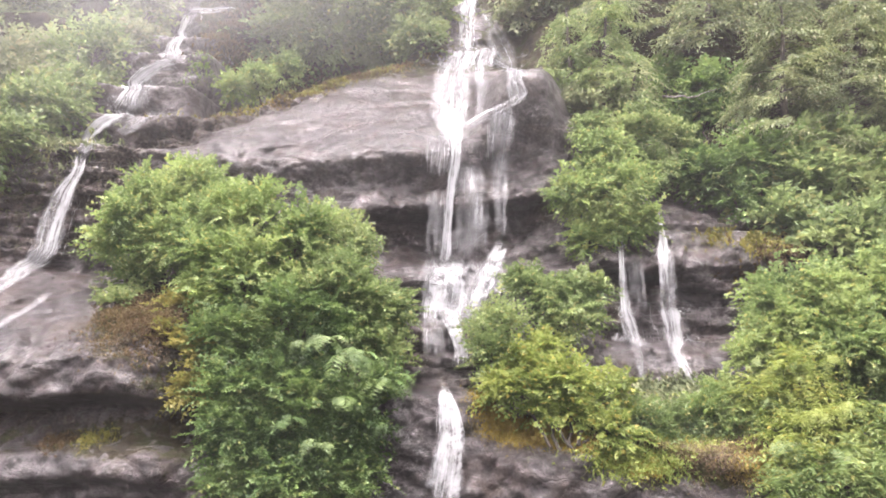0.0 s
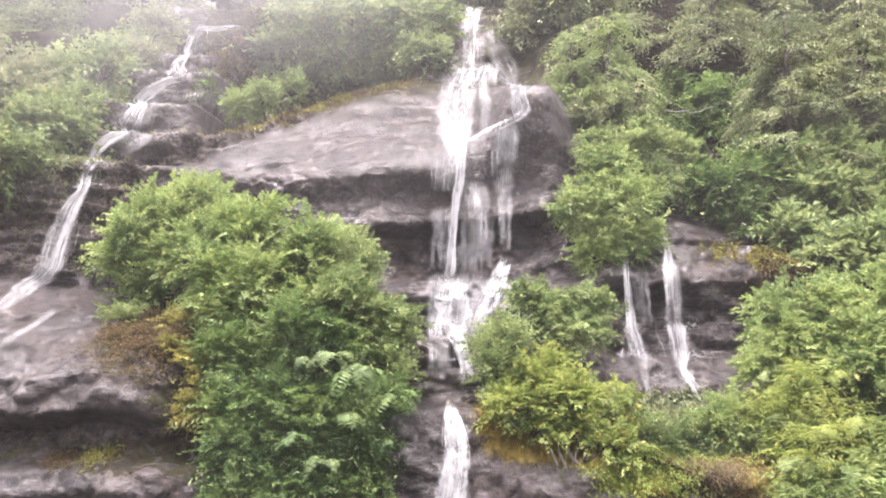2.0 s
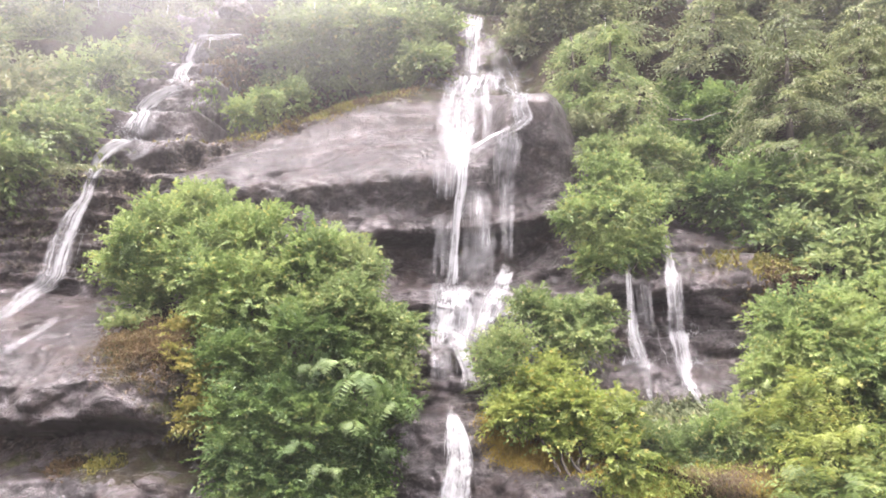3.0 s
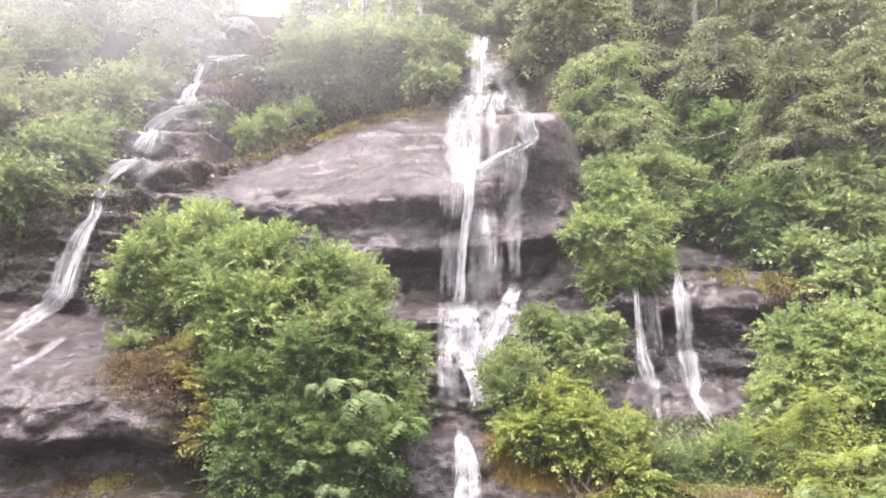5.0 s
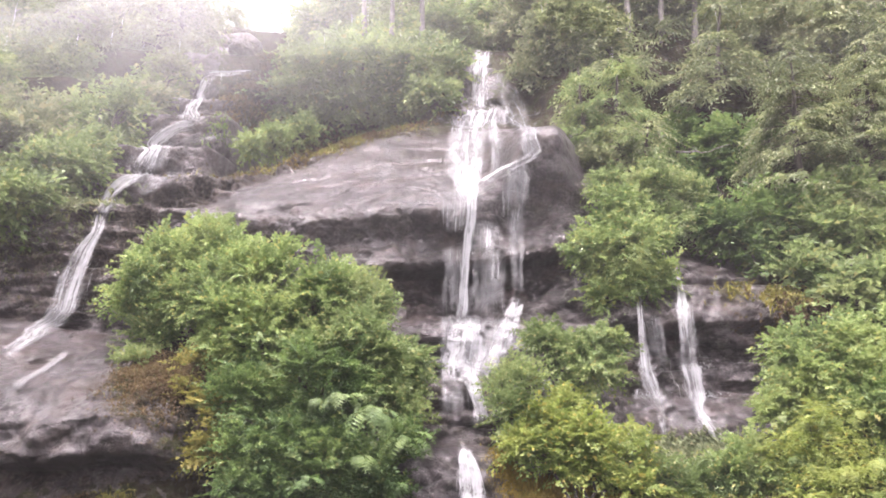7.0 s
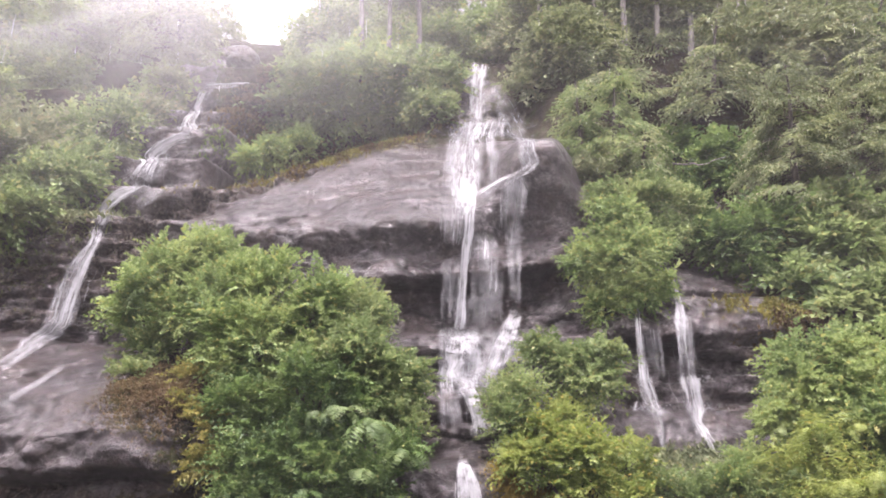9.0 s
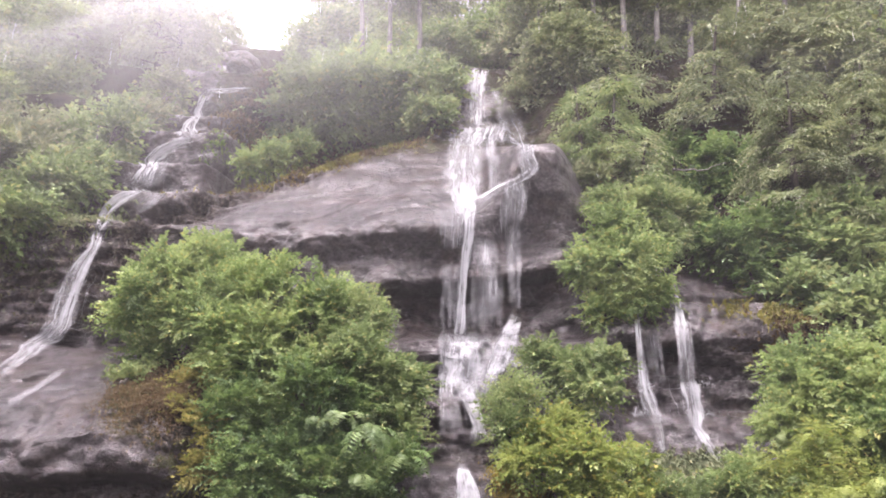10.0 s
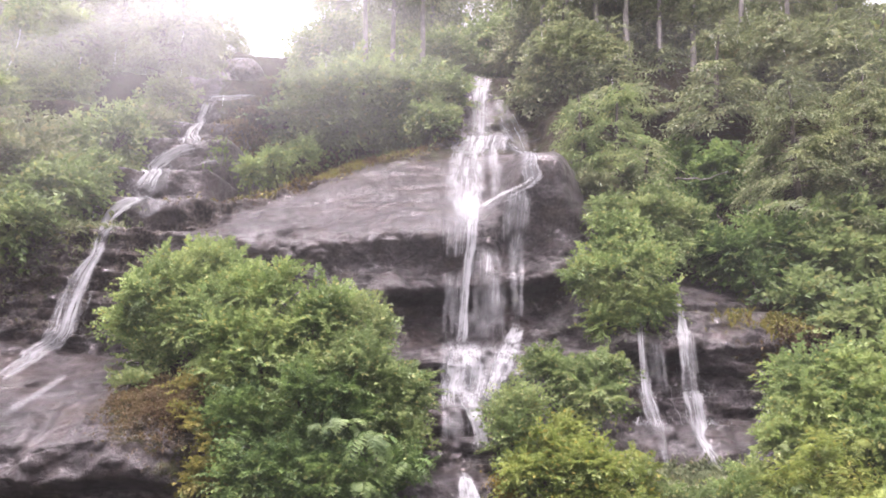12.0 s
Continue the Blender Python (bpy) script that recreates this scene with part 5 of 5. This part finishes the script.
shrub("low yellow-green shrub on the dome's rim", [(-5.48, 23.2, 13.05, 0.43), (-4.75, 24.0, 13.65, 0.5), (-5.97, 22.4, 12.36, 0.3)], 'berry', LIME, 160, density=0.8)
shrub("green shrub behind the fall's brink", [(0.4, 31.0, 21.77, 1.06)], 'alder_far', OLIVE, 161, size=1.1)
shrub("dim green shrub beside the fall's brink", [(3.29, 33.58, 23.14, 1.14), (3.41, 24.93, 16.54, 0.74)], 'alder_far', OLIVE, 162, size=1.1)
shrub("dim green shrub on the forest floor", [(4.14, 24.8, 17.49, 0.97), (3.44, 28.97, 20.72, 0.96)], 'alder_far', OLIVE, 163, size=1.2)
conifer("light green young hemlock with drooping boughs", (4.99, 21.14, 10.43), 4.32, 1.57, 164, density=1.3, leaf=ALDER, lean=0.063)
conifer("slender hemlock among shrubs", (4.10, 21.29, 10.93), 3.62, 0.73, 165, density=1.1, leaf=ALDER, lean=0.004)
conifer("grey-green hemlock with drooping boughs", (5.45, 20.27, 9.02), 3.37, 1.05, 166, density=1.2, lean=0.099)
conifer("large grey-green hemlock with drooping boughs", (9.61, 20.12, 8.33), 6.06, 2.02, 167, density=1.5, lean=0.06)
conifer("dense grey-green hemlock at the wood's edge", (11.28, 20.06, 8.00), 6.63, 1.79, 168, density=1.4, lean=0.149)
conifer("grey-green hemlock at the wood's edge", (12.42, 19.83, 7.78), 7.08, 1.77, 169, density=1.2, lean=0.221)
# SHADE leaves again darken the hollow by colour
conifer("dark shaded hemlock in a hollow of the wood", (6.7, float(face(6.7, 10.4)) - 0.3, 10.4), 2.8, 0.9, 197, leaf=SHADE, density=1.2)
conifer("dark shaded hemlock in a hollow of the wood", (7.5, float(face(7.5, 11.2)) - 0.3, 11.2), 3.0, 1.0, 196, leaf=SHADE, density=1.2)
conifer("hazy dark hemlock in the wood", (7.67, 25.22, 14.17), 5.02, 1.78, 170, kind='needle_far', density=0.8, lean=0.098)
conifer("hazy dark hemlock in the wood", (5.45, 23.8, 14.27), 4.63, 1.59, 171, kind='needle_far', density=0.8, lean=0.074)
conifer("hazy dark hemlock in the wood", (8.96, 23.45, 13.67), 5.20, 1.74, 172, kind='needle_far', density=0.8, lean=0.122)
conifer("hazy dark hemlock in the wood", (10.95, 23.95, 14.97), 4.50, 1.78, 173, kind='needle_far', density=0.8, lean=0.148)
conifer("hazy dark hemlock in the wood", (12.89, 23.75, 14.86), 4.69, 1.94, 174, kind='needle_far', density=0.8, lean=0.174)
conifer("hazy dark hemlock in the wood", (14.87, 23.95, 14.97), 4.97, 1.96, 175, kind='needle_far', density=0.8, lean=0.197)
conifer("hazy dark hemlock in the wood", (4.15, 24.45, 15.91), 4.42, 1.54, 176, kind='needle_far', density=0.8, lean=0.055)
conifer("hazy dark hemlock in the wood", (16.45, 24.07, 15.04), 5.47, 1.97, 177, kind='needle_far', density=0.8, lean=0.212)
conifer("tall pale-trunked forest tree with a bare lower stem", (3.71, 25.89, 17.42), 8.83, 1.44, 178, kind='needle_far', density=0.3, bare=0.45, bark=PALE_BARK, group='forest trees', lean=0.05)
conifer("tall pale-trunked forest tree with a bare lower stem", (5.54, 25.08, 16.92), 8.83, 1.40, 179, kind='needle_far', density=0.3, bare=0.45, bark=PALE_BARK, group='forest trees', lean=0.072)
conifer("tall pale-trunked forest tree with a bare lower stem", (4.47, 25.0, 16.86), 8.26, 1.39, 180, kind='needle_far', density=0.3, bare=0.45, bark=PALE_BARK, group='forest trees', lean=0.061)
conifer("tall pale-trunked forest tree with a bare lower stem", (6.60, 24.8, 16.74), 9.00, 1.38, 181, kind='needle_far', density=0.3, bare=0.45, bark=PALE_BARK, group='forest trees', lean=0.084)
conifer("tall pale-trunked forest tree with a bare lower stem", (12.49, 25.0, 16.86), 8.53, 1.39, 182, kind='needle_far', density=0.3, bare=0.45, bark=PALE_BARK, group='forest trees', lean=0.152)
conifer("tall pale-trunked forest tree with a bare lower stem", (9.06, 25.08, 16.92), 8.83, 1.40, 183, kind='needle_far', density=0.3, bare=0.45, bark=PALE_BARK, group='forest trees', lean=0.112)
conifer("tall pale-trunked forest tree with a bare lower stem", (10.74, 24.84, 16.77), 8.48, 1.38, 184, kind='needle_far', density=0.3, bare=0.45, bark=PALE_BARK, group='forest trees', lean=0.133)
conifer("tall pale-trunked forest tree with a bare lower stem", (-0.83, 26.69, 17.92), 8.80, 1.49, 185, kind='needle_far', density=0.3, bare=0.45, bark=PALE_BARK, group='forest trees', lean=0.001)
conifer("tall pale-trunked forest tree with a bare lower stem", (-2.01, 26.9, 18.05), 8.28, 1.50, 186, kind='needle_far', density=0.3, bare=0.45, bark=PALE_BARK, group='forest trees', lean=-0.011)
conifer("tall pale-trunked forest tree with a bare lower stem", (-3.08, 26.97, 18.09), 8.89, 1.50, 187, kind='needle_far', density=0.3, bare=0.45, bark=PALE_BARK, group='forest trees', lean=-0.023)
conifer("tall pale-trunked forest tree with a bare lower stem", (14.14, 24.94, 16.83), 8.51, 1.39, 188, kind='needle_far', density=0.3, bare=0.45, bark=PALE_BARK, group='forest trees', lean=0.171)
conifer("tall pale-trunked forest tree with a bare lower stem", (-4.82, 31.22, 20.74), 8.91, 1.74, 189, kind='needle_far', density=0.3, bare=0.45, bark=PALE_BARK, group='forest trees', lean=-0.033)
conifer("tall pale-trunked forest tree with a bare lower stem", (7.86, 25.07, 16.91), 8.55, 1.40, 190, kind='needle_far', density=0.3, bare=0.45, bark=PALE_BARK, group='forest trees', lean=0.099)
conifer("misty forest hemlock on the slope", (-10.74, 26.44, 17.45), 6.14, 1.87, 191, kind='needle_far', density=0.5, bare=0.1, lean=-0.109)
conifer("misty forest hemlock on the slope", (-9.89, 26.41, 17.43), 5.06, 1.86, 192, kind='needle_far', density=0.5, bare=0.1, lean=-0.101)
conifer("misty forest hemlock on the slope", (-12.25, 26.55, 17.52), 7.00, 1.87, 193, kind='needle_far', density=0.5, bare=0.1, lean=-0.124)
conifer("misty forest hemlock on the slope", (-13.86, 26.41, 17.43), 7.24, 1.86, 194, kind='needle_far', density=0.5, bare=0.1, lean=-0.142)
conifer("misty forest hemlock on the slope", (-15.63, 26.23, 17.33), 7.19, 1.85, 195, kind='needle_far', density=0.5, bare=0.1, lean=-0.163)
conifer("misty forest hemlock on the slope", (-17.35, 26.64, 17.57), 7.30, 1.88, 196, kind='needle_far', density=0.5, bare=0.1, lean=-0.179)


# ---- undergrowth and deep forest ----
def scatter(proto, count, xs, zs, seed, sizes=(0.7, 1.3), out=0.5, gap=None):
    rng = np.random.default_rng(seed)
    for _ in range(count):
        x, z = rng.uniform(*xs), rng.uniform(*zs)
        if gap and gap[0] < x < gap[1] and gap[2] < z < gap[3]:
            continue
        s = rng.uniform(*sizes)
        copy_thing(proto, Matrix.Translation((x, float(face(x, z)) - out * s, z)) @ Matrix.Rotation(rng.uniform(-0.5, 0.5), 4, "Z") @ Matrix.Scale(s, 4))


under = [shrub("dense green undergrowth on the steep slope", [(12.0 + 4 * k, face(12.0 + 4 * k, 17.5) - 0.6, 17.6, 1.1), (12.9 + 4 * k, face(12.9 + 4 * k, 17.2) - 0.6, 17.2, 0.8)], "alder_far", leaf, 300 + k, size=1.25,
               name="undergrowth_shrub", category="shrub", group="undergrowth on the slope") for k, leaf in enumerate((OLIVE, ALDER, NEEDLE))]
scatter(under[0], 14, (4.0, 18), (16, 25), 1, (0.6, 1.0), 0.1)
scatter(under[2], 22, (3.5, 18), (15, 22), 3, (0.6, 1.0), 0.1)
scatter(under[0], 12, (-22, -11), (16, 27), 4)
scatter(under[1], 10, (-22, -12.5), (11.0, 20), 5)
scatter(under[1], 14, (-4.5, 3.0), (20, 27), 6, (0.7, 1.2), 0.2)
deep = [conifer("deep forest hemlock in the mist", (10.0 + 6 * k, float(face(10.0 + 6 * k, 26.0)), 26.0), 9.5, 2.6, 320 + k, kind="needle_far", density=0.5, size=1.2, bark=PALE_BARK, group="deep forest") for k in range(2)]
scatter(deep[0], 18, (-3.5, 22), (24, 31), 11, (0.9, 1.3), -0.5)
scatter(deep[1], 11, (-3, 20), (23, 28), 12, (0.8, 1.2), -0.5)
scatter(deep[0], 9, (-28, -13.5), (23, 29), 13, (0.8, 1.1), -0.5)

tufts("dry_grass", "russet grass along the dome's crest", "grass", (-3.2, 12.72, 2.6, 0.6, 0.6), 5200, 0.2, RUSSET, 400, cluster=-0.02)
tufts("dry_grass", "yellow-green grass along the dome's crest", "grass", (-3.2, 12.72, 2.6, 0.6, 0.6), 3600, 0.24, AMBER, 401, cluster=-0.02)
tufts("dry_grass", "golden grass along the dome's crest", "grass", (-3.2, 12.72, 2.6, 0.6, 0.6), 2200, 0.16, MOSS, 402, cluster=-0.15)
tufts("dry_grass", "straw-coloured and russet grass along the dome's rim", "grass", (-3.46, 14.98, 2.8, 0.6, 0.33), 4500, 0.2, RUSSET, 197, cluster=0.1)
tufts("dry_grass", "yellow-green grass along the dome's rim", "grass", (-2.19, 15.38, 1.8, 0.6, 0.25), 2600, 0.25, LIME, 198, cluster=0.1)
tufts("dry_grass", "amber grass at the dome's rim", "grass", (-1.98, 15.39, 1.2, 0.4, 0.25), 2500, 0.22, AMBER, 199)
tufts("dry_grass", "brown dead grass by the upper stream", "grass", (-6.54, 15.71, 1.0, 1.8, 0.0), 3500, 0.28, RUSSET, 200, cluster=0.1)
tufts("dry_grass", "yellow grass on the dome's rim", "grass", (-6.32, 13.17, 0.9, 0.6, 0.5), 1500, 0.25, LIME, 201, cluster=0.1)
tufts("dead_fern", "russet dead ferns on the slab", "fern", (-5.67, 4.19, 0.6, 0.7, 0.0), 3500, 0.11, RUSSET, 202)
tufts("dead_fern", "russet dead ferns below the alder thicket", "fern", (-4.96, 4.27, 0.5, 1.1, 0.0), 3500, 0.13, RUSSET, 203)
tufts("moss_cushion", "golden moss hanging from the rock edge", "moss", (1.72, 1.96, 0.7, 0.16, -0.1), 6500, 0.07, MOSS, 204, droop=0.8)
tufts("moss_cushion", "golden moss hanging from the rock edge", "moss", (2.47, 1.91, 0.6, 0.14, -0.15), 6000, 0.07, MOSS, 205, droop=0.8)
tufts("moss_cushion", "golden moss creeping up beside the waterfall", "moss", (1.25, 2.35, 0.35, 0.3, -0.7), 5000, 0.09, MOSS, 216, droop=0.8)
tufts("moss_cushion", "golden moss hanging under the shelf's shrubs", "moss", (2.1, 2.05, 0.9, 0.22, -0.2), 9000, 0.1, MOSS, 217, droop=0.9)
tufts("moss_cushion", "rusty red-brown moss on broken rock", "moss", (5.4, 1.6, 1.0, 0.4, 0.0), 7000, 0.09, RUSSET, 218, droop=0.7)
tufts("moss_cushion", "orange-gold moss on broken rock", "moss", (5.95, 1.5, 0.6, 0.3, 0.0), 6000, 0.09, MOSS, 219, droop=0.8, cluster=0.2)
tufts("low_weeds", "yellow-green weeds along the rock's edge", "weeds", (3.7, 1.5, 0.9, 0.3, -0.1), 3500, 0.16, YELLOWING, 220, droop=0.4)
tufts("low_weeds", "yellow-green weeds on the mossy shelf", "weeds", (4.8, 2.1, 1.4, 0.25, 0.0), 4500, 0.18, YELLOWING, 221, droop=0.4)
tufts("moss_cushion", "orange-brown moss on the shelf's edge", "moss", (4.78, 1.83, 0.8, 0.2, -0.05), 6000, 0.08, AMBER, 206, droop=0.8)
tufts("moss_cushion", "rusty moss on the shelf's edge", "moss", (5.77, 1.73, 0.6, 0.4, 0.0), 7000, 0.08, RUSSET, 207, droop=0.8)
tufts("moss_cushion", "golden moss at the rock's foot", "moss", (3.84, 1.45, 0.5, 0.18, -0.1), 5000, 0.08, MOSS, 208, droop=0.8)
tufts("dry_grass", "brown-gold grass under the upper shrubs", "grass", (7.53, 6.64, 1.0, 0.5, 0.0), 1800, 0.25, AMBER, 209, cluster=0.0)
tufts("dry_grass", "russet grass under the upper shrubs", "grass", (7.87, 5.78, 0.9, 0.6, 0.0), 1800, 0.25, RUSSET, 210, cluster=0.0)
tufts("dry_grass", "green grass below the trickles", "grass", (5.20, 2.73, 1.2, 0.35, 0.0), 4000, 0.3, OLIVE, 211)
tufts("dry_grass", "thin russet weeds on the lower rock", "grass", (-6.39, 1.82, 0.28, 0.16, 0.0), 260, 0.16, RUSSET, 212)
tufts("dry_grass", "thin yellowing weeds on the lower rock", "grass", (-5.71, 1.89, 0.3, 0.16, 0.0), 260, 0.16, AMBER, 213)
tufts("dry_grass", "scattered weeds on the rock courses", "grass", (-9.98, 7.94, 1.2, 1.2, 0.0), 900, 0.14, OLIVE, 214)
tufts("dry_grass", "green scrub behind the rock ledge", "grass", (-9.96, 9.12, 1.8, 0.9, 0.0), 2500, 0.3, OLIVE, 215, cluster=0.1)
fallen_branch("pale bare branch caught among the conifers", (6.45, 20.30, 11.25), (7.92, 20.20, 11.41), 0.03, 1)
fallen_branch("thin dead branch lying under the conifers", (6.48, 20.60, 8.96), (6.91, 20.50, 10.58), 0.03, 2)
